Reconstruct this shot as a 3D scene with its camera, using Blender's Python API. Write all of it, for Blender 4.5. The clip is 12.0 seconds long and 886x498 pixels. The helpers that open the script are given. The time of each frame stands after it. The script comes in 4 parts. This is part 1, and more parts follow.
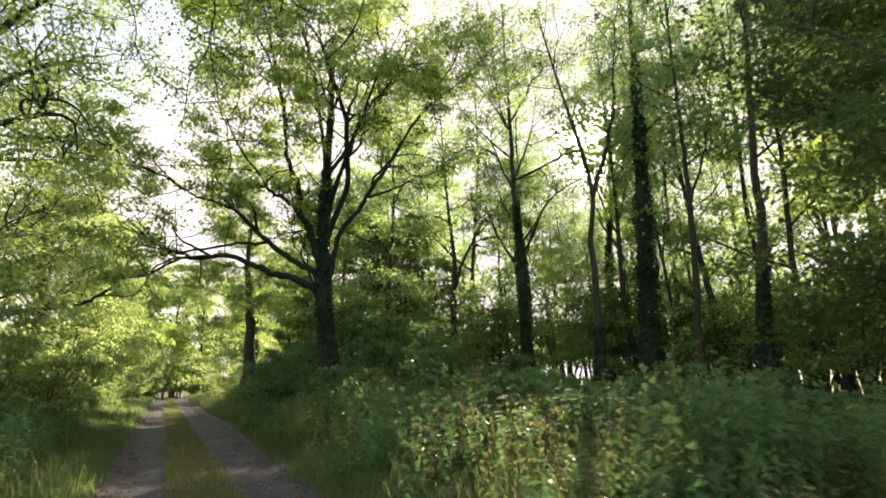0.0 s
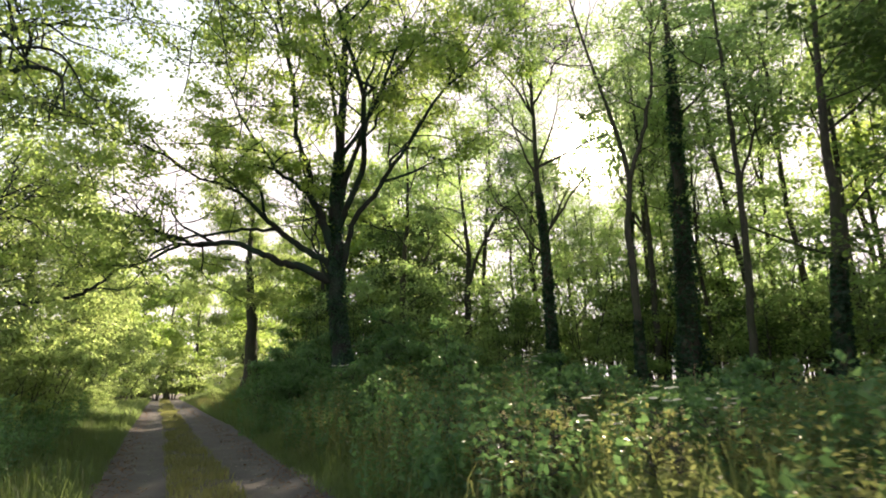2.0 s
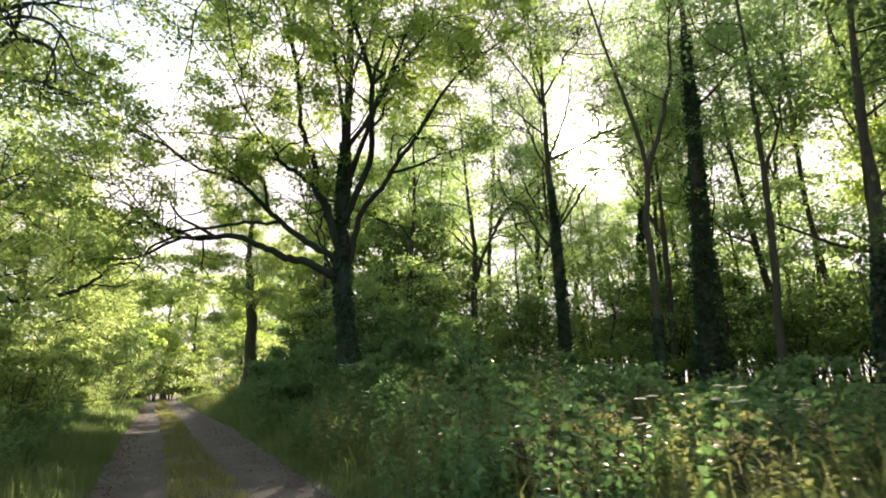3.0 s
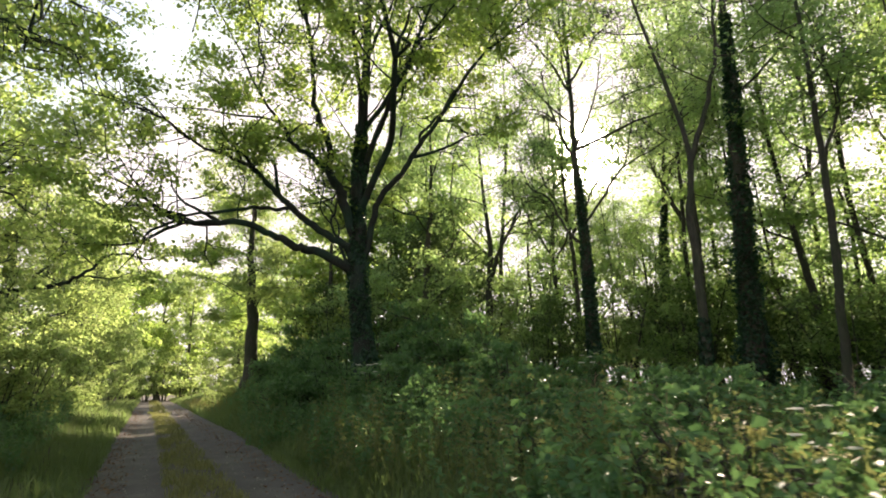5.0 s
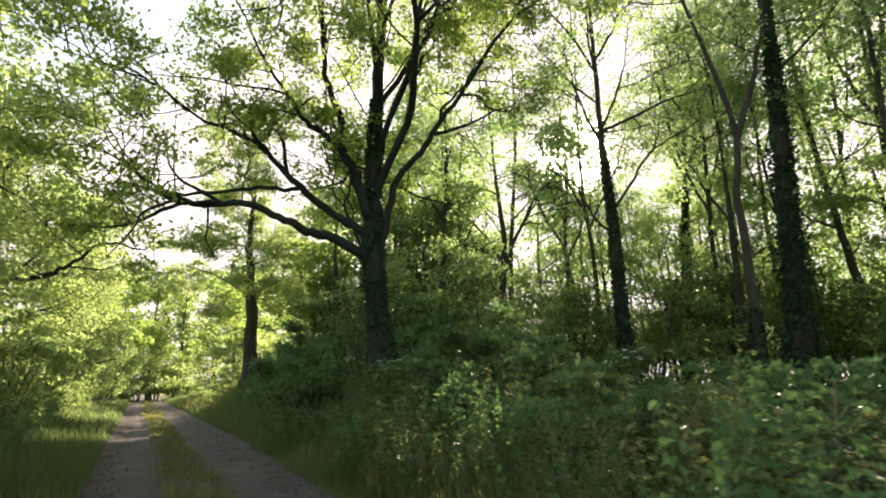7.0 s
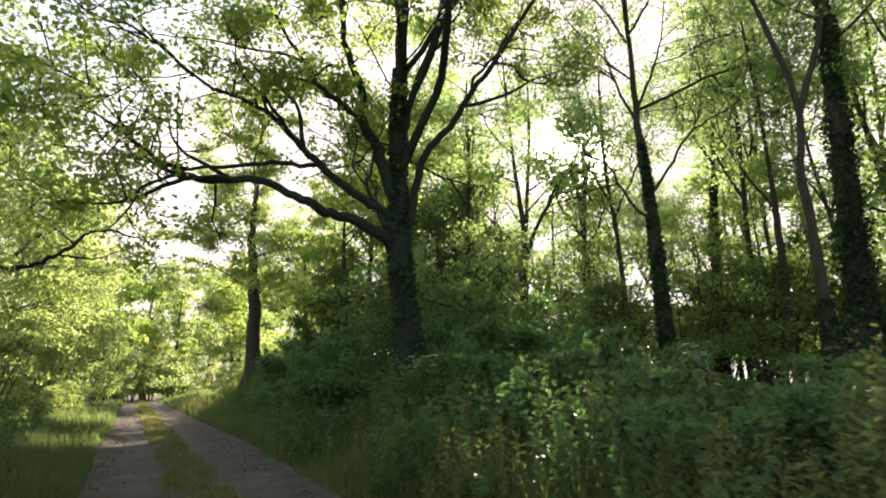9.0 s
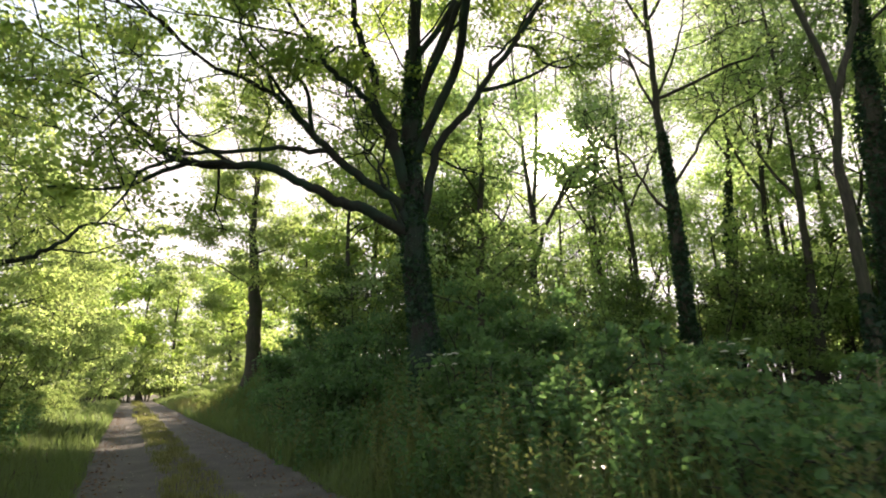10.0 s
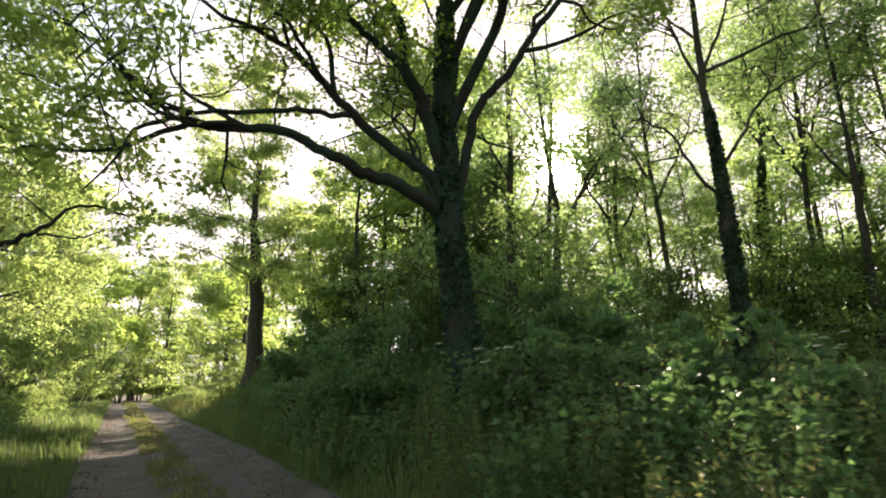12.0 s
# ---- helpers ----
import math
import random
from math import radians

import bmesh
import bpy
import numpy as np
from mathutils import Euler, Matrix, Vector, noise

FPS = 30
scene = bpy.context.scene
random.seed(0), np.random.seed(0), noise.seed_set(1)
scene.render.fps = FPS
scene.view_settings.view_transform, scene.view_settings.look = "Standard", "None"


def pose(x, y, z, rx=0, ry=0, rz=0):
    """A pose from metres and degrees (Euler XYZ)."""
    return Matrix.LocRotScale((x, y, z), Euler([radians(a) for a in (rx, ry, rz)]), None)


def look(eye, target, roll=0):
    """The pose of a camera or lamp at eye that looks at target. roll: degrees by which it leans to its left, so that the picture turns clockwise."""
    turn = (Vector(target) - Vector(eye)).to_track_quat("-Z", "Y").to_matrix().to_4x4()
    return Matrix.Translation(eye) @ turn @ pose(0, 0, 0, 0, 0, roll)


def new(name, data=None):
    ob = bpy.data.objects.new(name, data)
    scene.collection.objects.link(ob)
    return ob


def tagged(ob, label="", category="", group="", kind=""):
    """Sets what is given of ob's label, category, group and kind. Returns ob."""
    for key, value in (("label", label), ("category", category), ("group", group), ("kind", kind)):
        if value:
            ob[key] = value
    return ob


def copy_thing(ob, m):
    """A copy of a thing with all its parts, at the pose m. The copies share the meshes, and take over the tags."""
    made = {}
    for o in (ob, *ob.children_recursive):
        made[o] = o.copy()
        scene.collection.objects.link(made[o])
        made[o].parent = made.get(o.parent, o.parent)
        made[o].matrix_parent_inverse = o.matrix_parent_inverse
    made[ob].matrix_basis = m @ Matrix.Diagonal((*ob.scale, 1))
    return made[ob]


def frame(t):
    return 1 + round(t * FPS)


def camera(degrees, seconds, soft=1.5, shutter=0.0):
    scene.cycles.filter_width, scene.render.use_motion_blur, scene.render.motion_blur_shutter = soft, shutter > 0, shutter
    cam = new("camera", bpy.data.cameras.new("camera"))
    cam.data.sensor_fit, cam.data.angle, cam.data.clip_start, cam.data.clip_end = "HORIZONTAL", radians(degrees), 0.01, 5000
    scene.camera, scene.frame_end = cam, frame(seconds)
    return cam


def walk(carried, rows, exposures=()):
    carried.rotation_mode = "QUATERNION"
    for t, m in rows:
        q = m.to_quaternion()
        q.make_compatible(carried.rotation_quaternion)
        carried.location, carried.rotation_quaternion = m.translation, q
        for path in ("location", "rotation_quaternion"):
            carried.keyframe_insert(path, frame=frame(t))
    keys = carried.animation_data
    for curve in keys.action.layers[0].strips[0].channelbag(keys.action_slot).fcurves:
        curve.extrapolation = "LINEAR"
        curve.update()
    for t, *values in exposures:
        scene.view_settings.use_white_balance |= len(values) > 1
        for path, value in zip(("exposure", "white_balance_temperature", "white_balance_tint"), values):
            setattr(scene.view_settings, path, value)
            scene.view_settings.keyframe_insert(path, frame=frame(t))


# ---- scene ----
EXPOSURE = 1.71
cam = camera(78.0, 12.0, soft=1.85, shutter=0.9)
# seconds, eye x y z, heading, tilt, lean
ROWS = [
    (0, 0.054, 0.000, 1.541, -28.24, 13.64, 1.41),
    (0.5, 0.049, 0.486, 1.529, -28.33, 13.70, 1.40),
    (1, 0.040, 0.971, 1.517, -28.41, 13.71, 1.41),
    (1.5, 0.031, 1.446, 1.504, -28.55, 13.75, 1.37),
    (2, 0.021, 1.907, 1.493, -28.71, 13.81, 1.30),
    (2.5, 0.012, 2.354, 1.485, -28.83, 13.85, 1.31),
    (3, 0.007, 2.788, 1.480, -29.01, 13.89, 1.28),
    (5, -0.017, 4.495, 1.481, -29.59, 14.25, 0.64),
    (5.5, -0.019, 4.913, 1.481, -29.78, 14.25, 0.64),
    (6, -0.019, 5.334, 1.482, -29.95, 14.19, 0.75),
    (6.5, -0.020, 5.761, 1.485, -30.13, 14.15, 0.82),
    (7, -0.024, 6.197, 1.487, -30.30, 14.12, 0.82),
    (9, -0.054, 7.967, 1.487, -30.83, 14.07, 0.87),
    (9.5, -0.050, 8.410, 1.491, -30.97, 14.07, 0.87),
    (10, -0.035, 8.869, 1.499, -31.14, 14.08, 0.83),
    (10.5, -0.014, 9.338, 1.504, -31.37, 14.05, 0.79),
    (11, 0.003, 9.807, 1.506, -31.53, 14.05, 0.79),
    (11.5, 0.016, 10.265, 1.505, -31.68, 14.06, 0.79),
    (12, 0.027, 10.704, 1.503, -31.80, 14.10, 0.79),
]
walk(cam, [(t, pose(x, y, z, 90 + tilt, lean, yaw)) for t, x, y, z, yaw, tilt, lean in ROWS],
     exposures=((0.0, EXPOSURE - 0.12, 7200, 19), (1.6, EXPOSURE - 0.1, 7200, 19), (3.0, EXPOSURE + 0.04, 7100, 19), (4.8, EXPOSURE - 0.08, 7200, 19), (7.0, EXPOSURE - 0.02, 7200, 19), (12.0, EXPOSURE, 7200, 19)))

# ---- light ----
SUN = Vector((0.655, 0.648, 0.388)).normalized()
world = bpy.data.worlds.new("sky")
scene.world = world
world.use_nodes = True
wn, wl = world.node_tree.nodes, world.node_tree.links
wn.clear()
sky = wn.new("ShaderNodeTexSky")
sky.sky_type, sky.sun_disc = "NISHITA", False
sky.sun_elevation, sky.sun_rotation = math.asin(SUN.z), math.atan2(SUN.x, SUN.y)
sky.air_density, sky.dust_density, sky.ozone_density = 1.35, 1.0, 0.4
# the bright aureole that haze makes round the sun
coord = wn.new("ShaderNodeTexCoord")
dot = wn.new("ShaderNodeVectorMath")
dot.operation = "DOT_PRODUCT"
dot.inputs[1].default_value = SUN
wl.new(coord.outputs["Generated"], dot.inputs[0])
glow = wn.new("ShaderNodeMath")
glow.operation, glow.use_clamp = "POWER", False
wl.new(dot.outputs["Value"], glow.inputs[0])
glow.inputs[1].default_value = 1600.0
bright = wn.new("ShaderNodeMath")
bright.operation = "MULTIPLY"
wl.new(glow.outputs[0], bright.inputs[0])
bright.inputs[1].default_value = 700.0
tint = wn.new("ShaderNodeMix")
tint.data_type, tint.blend_type = "RGBA", "ADD"
tint.inputs["Factor"].default_value = 1.0
warm = wn.new("ShaderNodeVectorMath")
warm.operation = "SCALE"
warm.inputs[0].default_value = (1.0, 0.93, 0.8)
wl.new(bright.outputs[0], warm.inputs["Scale"])
milky = wn.new("ShaderNodeHueSaturation")
milky.inputs["Saturation"].default_value = 0.7
wl.new(sky.outputs[0], milky.inputs["Color"])
# thin haze evens out the bright side of the sky
even = wn.new("ShaderNodeVectorMath")
even.operation = "MINIMUM"
even.inputs[1].default_value = (4.1, 4.0, 4.15)
wl.new(milky.outputs[0], even.inputs[0])
wl.new(even.outputs[0], tint.inputs["A"])
wl.new(warm.outputs[0], tint.inputs["B"])
back = wn.new("ShaderNodeBackground")
back.inputs["Strength"].default_value = 0.12
wl.new(tint.outputs["Result"], back.inputs["Color"])
wl.new(back.outputs[0], wn.new("ShaderNodeOutputWorld").inputs[0])

lamp = bpy.data.lights.new("sun", "SUN")
lamp.energy, lamp.angle, lamp.color = 5.0, radians(0.6), (1.0, 0.88, 0.68)
new("sun", lamp).matrix_world = look(SUN * 100, (0, 0, 0))


# ---- materials ----
def material(name):
    m = bpy.data.materials.new(name)
    m.use_nodes = True
    nt = m.node_tree
    nt.nodes.clear()
    out = nt.nodes.new("ShaderNodeOutputMaterial")
    return m, nt.nodes, nt.links, out


def ramp(nodes, stops):
    r = nodes.new("ShaderNodeValToRGB")
    els = r.color_ramp.elements
    while len(els) < len(stops):
        els.new(0.5)
    for e, (at, col) in zip(els, stops):
        e.position, e.color = at, (*col, 1)
    return r


def leaf_material(name, dark, light, glow_col, through_part=0.45, rough=0.42):
    """A thin leaf: glossy on top, letting light through. Each leaf has its own tone."""
    m, n, l, out = material(name)
    geo = n.new("ShaderNodeNewGeometry")
    tone = ramp(n, [(0.0, dark), (0.55, tuple((a + b) / 2 for a, b in zip(dark, light))), (0.93, light), (1.0, (light[0] * 1.5, light[1] * 1.05, light[2]))])
    l.new(geo.outputs["Random Per Island"], tone.inputs[0])
    pos = n.new("ShaderNodeNewGeometry")
    patch = n.new("ShaderNodeTexNoise")
    patch.inputs["Scale"].default_value, patch.inputs["Detail"].default_value = 0.5, 3.0
    l.new(pos.outputs["Position"], patch.inputs["Vector"])
    vary = n.new("ShaderNodeMapRange")
    vary.inputs["From Min"].default_value, vary.inputs["From Max"].default_value = 0.3, 0.7
    vary.inputs["To Min"].default_value, vary.inputs["To Max"].default_value = 0.65, 1.4
    l.new(patch.outputs[0], vary.inputs[0])
    mul = n.new("ShaderNodeVectorMath")
    mul.operation = "SCALE"
    l.new(tone.outputs[0], mul.inputs[0])
    l.new(vary.outputs[0], mul.inputs["Scale"])
    top = n.new("ShaderNodeBsdfPrincipled")
    top.inputs["Roughness"].default_value = rough
    top.inputs["Specular IOR Level"].default_value = 0.2
    l.new(mul.outputs[0], top.inputs["Base Color"])
    thin = n.new("ShaderNodeBsdfTranslucent")
    lit = n.new("ShaderNodeMix")
    lit.data_type = "RGBA"
    lit.inputs["A"].default_value = (*glow_col, 1)
    lit.inputs["B"].default_value = (glow_col[0] * 0.7, glow_col[1] * 0.85, glow_col[2] * 0.8, 1)
    l.new(geo.outputs["Random Per Island"], lit.inputs["Factor"])
    l.new(lit.outputs["Result"], thin.inputs["Color"])
    mix = n.new("ShaderNodeMixShader")
    mix.inputs[0].default_value = through_part
    l.new(top.outputs[0], mix.inputs[1])
    l.new(thin.outputs[0], mix.inputs[2])
    l.new(mix.outputs[0], out.inputs[0])
    return m


def bark_material(name, dark, light, moss=(0.05, 0.075, 0.02), moss_part=0.45):
    m, n, l, out = material(name)
    tc = n.new("ShaderNodeTexCoord")
    mp = n.new("ShaderNodeMapping")
    mp.inputs["Scale"].default_value = (9, 9, 1.6)
    l.new(tc.outputs["Object"], mp.inputs["Vector"])
    ridge = n.new("ShaderNodeTexNoise")
    ridge.inputs["Scale"].default_value, ridge.inputs["Detail"].default_value, ridge.inputs["Roughness"].default_value = 2.2, 6.0, 0.65
    l.new(mp.outputs[0], ridge.inputs["Vector"])
    col = ramp(n, [(0.32, dark), (0.62, light)])
    l.new(ridge.outputs[0], col.inputs[0])
    blot = n.new("ShaderNodeTexNoise")
    blot.inputs["Scale"].default_value, blot.inputs["Detail"].default_value = 1.3, 4.0
    l.new(tc.outputs["Object"], blot.inputs["Vector"])
    part_ = n.new("ShaderNodeMapRange")
    part_.inputs["From Min"].default_value, part_.inputs["From Max"].default_value = 0.42, 0.62
    part_.inputs["To Max"].default_value = moss_part
    l.new(blot.outputs[0], part_.inputs[0])
    mx = n.new("ShaderNodeMix")
    mx.data_type = "RGBA"
    mx.inputs["B"].default_value = (*moss, 1)
    l.new(part_.outputs[0], mx.inputs["Factor"])
    l.new(col.outputs[0], mx.inputs["A"])
    b = n.new("ShaderNodeBsdfPrincipled")
    b.inputs["Roughness"].default_value = 0.9
    l.new(mx.outputs["Result"], b.inputs["Base Color"])
    bump = n.new("ShaderNodeBump")
    bump.inputs["Strength"].default_value, bump.inputs["Distance"].default_value = 0.9, 0.03
    l.new(ridge.outputs[0], bump.inputs["Height"])
    l.new(bump.outputs[0], b.inputs["Normal"])
    l.new(b.outputs[0], out.inputs[0])
    return m


def ground_material():
    """Leaf litter and moss in the wood; pale dry meadow beyond its far edge."""
    m, n, l, out = material("wood_floor")
    geo = n.new("ShaderNodeNewGeometry")
    a = n.new("ShaderNodeTexNoise")
    a.inputs["Scale"].default_value, a.inputs["Detail"].default_value = 0.8, 8.0
    l.new(geo.outputs["Position"], a.inputs["Vector"])
    soil = ramp(n, [(0.3, (0.03, 0.022, 0.012)), (0.5, (0.06, 0.05, 0.022)), (0.7, (0.045, 0.065, 0.02))])
    l.new(a.outputs[0], soil.inputs[0])
    b = n.new("ShaderNodeTexNoise")
    b.inputs["Scale"].default_value, b.inputs["Detail"].default_value = 0.05, 10.0
    l.new(geo.outputs["Position"], b.inputs["Vector"])
    hay = ramp(n, [(0.35, (0.15, 0.20, 0.07)), (0.65, (0.24, 0.27, 0.12))])
    l.new(b.outputs[0], hay.inputs[0])
    sep = n.new("ShaderNodeSeparateXYZ")
    l.new(geo.outputs["Position"], sep.inputs[0])
    edge = n.new("ShaderNodeMapRange")
    edge.inputs["From Min"].default_value, edge.inputs["From Max"].default_value = 34.0, 37.0
    l.new(sep.outputs["X"], edge.inputs[0])
    mx = n.new("ShaderNodeMix")
    mx.data_type = "RGBA"
    l.new(edge.outputs[0], mx.inputs["Factor"])
    l.new(soil.outputs[0], mx.inputs["A"])
    l.new(hay.outputs[0], mx.inputs["B"])
    s = n.new("ShaderNodeBsdfPrincipled")
    s.inputs["Roughness"].default_value = 0.95
    l.new(mx.outputs["Result"], s.inputs["Base Color"])
    fine = n.new("ShaderNodeTexNoise")
    fine.inputs["Scale"].default_value, fine.inputs["Detail"].default_value = 14.0, 6.0
    l.new(geo.outputs["Position"], fine.inputs["Vector"])
    bump = n.new("ShaderNodeBump")
    bump.inputs["Strength"].default_value, bump.inputs["Distance"].default_value = 0.8, 0.05
    l.new(fine.outputs[0], bump.inputs["Height"])
    l.new(bump.outputs[0], s.inputs["Normal"])
    l.new(s.outputs[0], out.inputs[0])
    return m


def track_material():
    """Packed grey-brown gravel with finer and coarser patches."""
    m, n, l, out = material("packed_gravel")
    geo = n.new("ShaderNodeNewGeometry")
    big = n.new("ShaderNodeTexNoise")
    big.inputs["Scale"].default_value, big.inputs["Detail"].default_value = 1.1, 6.0
    l.new(geo.outputs["Position"], big.inputs["Vector"])
    tone = ramp(n, [(0.3, (0.052, 0.047, 0.046)), (0.55, (0.088, 0.079, 0.077)), (0.75, (0.15, 0.134, 0.124))])
    l.new(big.outputs[0], tone.inputs[0])
    grit = n.new("ShaderNodeTexVoronoi")
    grit.inputs["Scale"].default_value = 45.0
    l.new(geo.outputs["Position"], grit.inputs["Vector"])
    sp = n.new("ShaderNodeMapRange")
    sp.inputs["From Max"].default_value, sp.inputs["To Min"].default_value, sp.inputs["To Max"].default_value = 0.6, 1.25, 0.65
    l.new(grit.outputs["Distance"], sp.inputs[0])
    mul = n.new("ShaderNodeVectorMath")
    mul.operation = "SCALE"
    l.new(tone.outputs[0], mul.inputs[0])
    l.new(sp.outputs[0], mul.inputs["Scale"])
    s = n.new("ShaderNodeBsdfPrincipled")
    s.inputs["Roughness"].default_value = 0.85
    l.new(mul.outputs[0], s.inputs["Base Color"])
    bump = n.new("ShaderNodeBump")
    bump.inputs["Strength"].default_value, bump.inputs["Distance"].default_value = 0.7, 0.012
    l.new(grit.outputs["Distance"], bump.inputs["Height"])
    l.new(bump.outputs[0], s.inputs["Normal"])
    l.new(s.outputs[0], out.inputs[0])
    return m


def plain_material(name, col, rough=0.8, through_part=0.0):
    m, n, l, out = material(name)
    tc = n.new("ShaderNodeNewGeometry")
    t = ramp(n, [(0.0, tuple(v * 0.7 for v in col)), (1.0, tuple(min(v * 1.2, 0.9) for v in col))])
    l.new(tc.outputs["Random Per Island"], t.inputs[0])
    s = n.new("ShaderNodeBsdfPrincipled")
    s.inputs["Roughness"].default_value = rough
    l.new(t.outputs[0], s.inputs["Base Color"])
    if through_part:
        tr = n.new("ShaderNodeBsdfTranslucent")
        l.new(t.outputs[0], tr.inputs["Color"])
        mix = n.new("ShaderNodeMixShader")
        mix.inputs[0].default_value = through_part
        l.new(s.outputs[0], mix.inputs[1])
        l.new(tr.outputs[0], mix.inputs[2])
        l.new(mix.outputs[0], out.inputs[0])
    else:
        l.new(s.outputs[0], out.inputs[0])
    return m


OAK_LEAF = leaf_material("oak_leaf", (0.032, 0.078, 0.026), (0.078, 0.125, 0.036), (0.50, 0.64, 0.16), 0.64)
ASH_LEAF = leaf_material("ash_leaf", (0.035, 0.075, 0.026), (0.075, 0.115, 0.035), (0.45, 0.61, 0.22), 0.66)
DARK_LEAF = leaf_material("dark_leaf", (0.028, 0.058, 0.024), (0.062, 0.095, 0.035), (0.24, 0.36, 0.10), 0.45, 0.45)
# paler than the oak leaf: sun on the hedge is put into the colour
SUNLIT_LEAF = leaf_material("sunlit_leaf", (0.05, 0.095, 0.03), (0.10, 0.14, 0.05), (0.50, 0.61, 0.21), 0.63)
WEED_LEAF = leaf_material("weed_leaf", (0.028, 0.088, 0.044), (0.092, 0.168, 0.074), (0.27, 0.47, 0.16), 0.44, 0.42)
IVY_LEAF = leaf_material("ivy_leaf", (0.014, 0.042, 0.028), (0.035, 0.075, 0.045), (0.10, 0.22, 0.08), 0.25, 0.4)
OLIVE_LEAF = leaf_material("olive_leaf", (0.05, 0.075, 0.03), (0.13, 0.145, 0.06), (0.42, 0.45, 0.16), 0.45, 0.55)
PALE_LEAF = leaf_material("pale_leaf", (0.11, 0.12, 0.05), (0.18, 0.18, 0.08), (0.50, 0.50, 0.18), 0.45, 0.6)
GRASS = leaf_material("grass_blade", (0.055, 0.092, 0.04), (0.105, 0.135, 0.06), (0.32, 0.42, 0.14), 0.45, 0.6)
DRY_GRASS = leaf_material("dry_grass_blade", (0.11, 0.12, 0.045), (0.20, 0.18, 0.08), (0.38, 0.38, 0.13), 0.4, 0.6)
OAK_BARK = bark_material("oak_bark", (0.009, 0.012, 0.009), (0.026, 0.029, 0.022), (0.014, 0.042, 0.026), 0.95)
GREY_BARK = bark_material("grey_bark", (0.026, 0.025, 0.019), (0.074, 0.068, 0.05), (0.032, 0.05, 0.02), 0.65)
STALK = plain_material("green_stalk", (0.10, 0.14, 0.05))
DRY_STALK = plain_material("dry_stalk", (0.30, 0.24, 0.14))
PETAL = plain_material("white_petal", (0.6, 0.6, 0.5), 0.8, 0.4)
CREAM = plain_material("cream_petal", (0.5, 0.46, 0.26), 0.8, 0.4)
FLOOR, TRACK = ground_material(), track_material()
LITTER = plain_material("dead_leaf", (0.16, 0.085, 0.04), 0.8, 0.2)
PEBBLE = plain_material("pebble", (0.26, 0.24, 0.21), 0.85)


# ---- geometry helpers ----
def raw_mesh(name, verts, tris, mats):
    """A mesh from arrays of vertices and triangles."""
    verts, tris = np.asarray(verts, np.float32), np.asarray(tris, np.int32)
    me = bpy.data.meshes.new(name)
    me.vertices.add(len(verts))
    me.vertices.foreach_set("co", verts.ravel())
    me.loops.add(tris.size)
    me.loops.foreach_set("vertex_index", tris.ravel())
    me.polygons.add(len(tris))
    me.polygons.foreach_set("loop_start", np.arange(0, tris.size, 3, dtype=np.int32))
    me.update(calc_edges=True)
    for mat in mats:
        me.materials.append(mat)
    return me


def part(name, me, parent=None, label="", kind=""):
    ob = new(name, me)
    ob.parent = parent
    return tagged(ob, label, kind=kind)


def thing(name, label, category, at=(0, 0, 0), group="", kind=""):
    ob = new(name)
    ob.empty_display_size = 0.2
    ob.location = at
    return tagged(ob, label, category, group, kind)


class Wood:
    """Gathers tapered tubes along lines."""

    def __init__(self):
        self.v, self.f, self.count = [], [], 0

    def tube(self, pts, radii, sides):
        pts = np.asarray(pts, float)
        d = np.gradient(pts, axis=0)
        d /= np.linalg.norm(d, axis=1, keepdims=True) + 1e-9
        ref = np.array((0.31, 0.95, 0.05)) if abs(d[:, 2]).mean() > 0.6 else np.array((0.05, 0.1, 1.0))
        u = np.cross(d, ref)
        u /= np.linalg.norm(u, axis=1, keepdims=True) + 1e-9
        w = np.cross(d, u)
        ang = np.arange(sides) * (2 * math.pi / sides)
        ring = u[:, None] * np.cos(ang)[None, :, None] + w[:, None] * np.sin(ang)[None, :, None]
        v = pts[:, None] + ring * np.asarray(radii, float)[:, None, None]
        n, k = len(pts), self.count
        i = np.arange(n - 1)[:, None] * sides + np.arange(sides)[None]
        j = np.arange(n - 1)[:, None] * sides + (np.arange(sides)[None] + 1) % sides
        a, b, c, e = (k + i).ravel(), (k + j).ravel(), (k + j + sides).ravel(), (k + i + sides).ravel()
        self.v.append(v.reshape(-1, 3))
        self.f += [np.stack((a, b, c), 1), np.stack((a, c, e), 1)]
        self.count += n * sides

    def mesh(self, name, mat):
        me = raw_mesh(name, np.concatenate(self.v), np.concatenate(self.f), [mat])
        me.polygons.foreach_set("use_smooth", np.ones(len(me.polygons), bool))
        return me


def spline(nodes, n):
    """n points of a smooth line through the nodes."""
    p = np.asarray(nodes, float)
    if len(p) == 2:
        return p[0] + (p[1] - p[0]) * np.linspace(0, 1, n)[:, None]
    q = np.vstack((2 * p[0] - p[1], p, 2 * p[-1] - p[-2]))
    s = np.linspace(0, len(p) - 1, n)
    i = np.minimum(s.astype(int), len(p) - 2)
    t = (s - i)[:, None]
    a, b, c, d = q[i], q[i + 1], q[i + 2], q[i + 3]
    return 0.5 * (2 * b + (c - a) * t + (2 * a - 5 * b + 4 * c - d) * t**2 + (3 * b - a - 3 * c + d) * t**3)


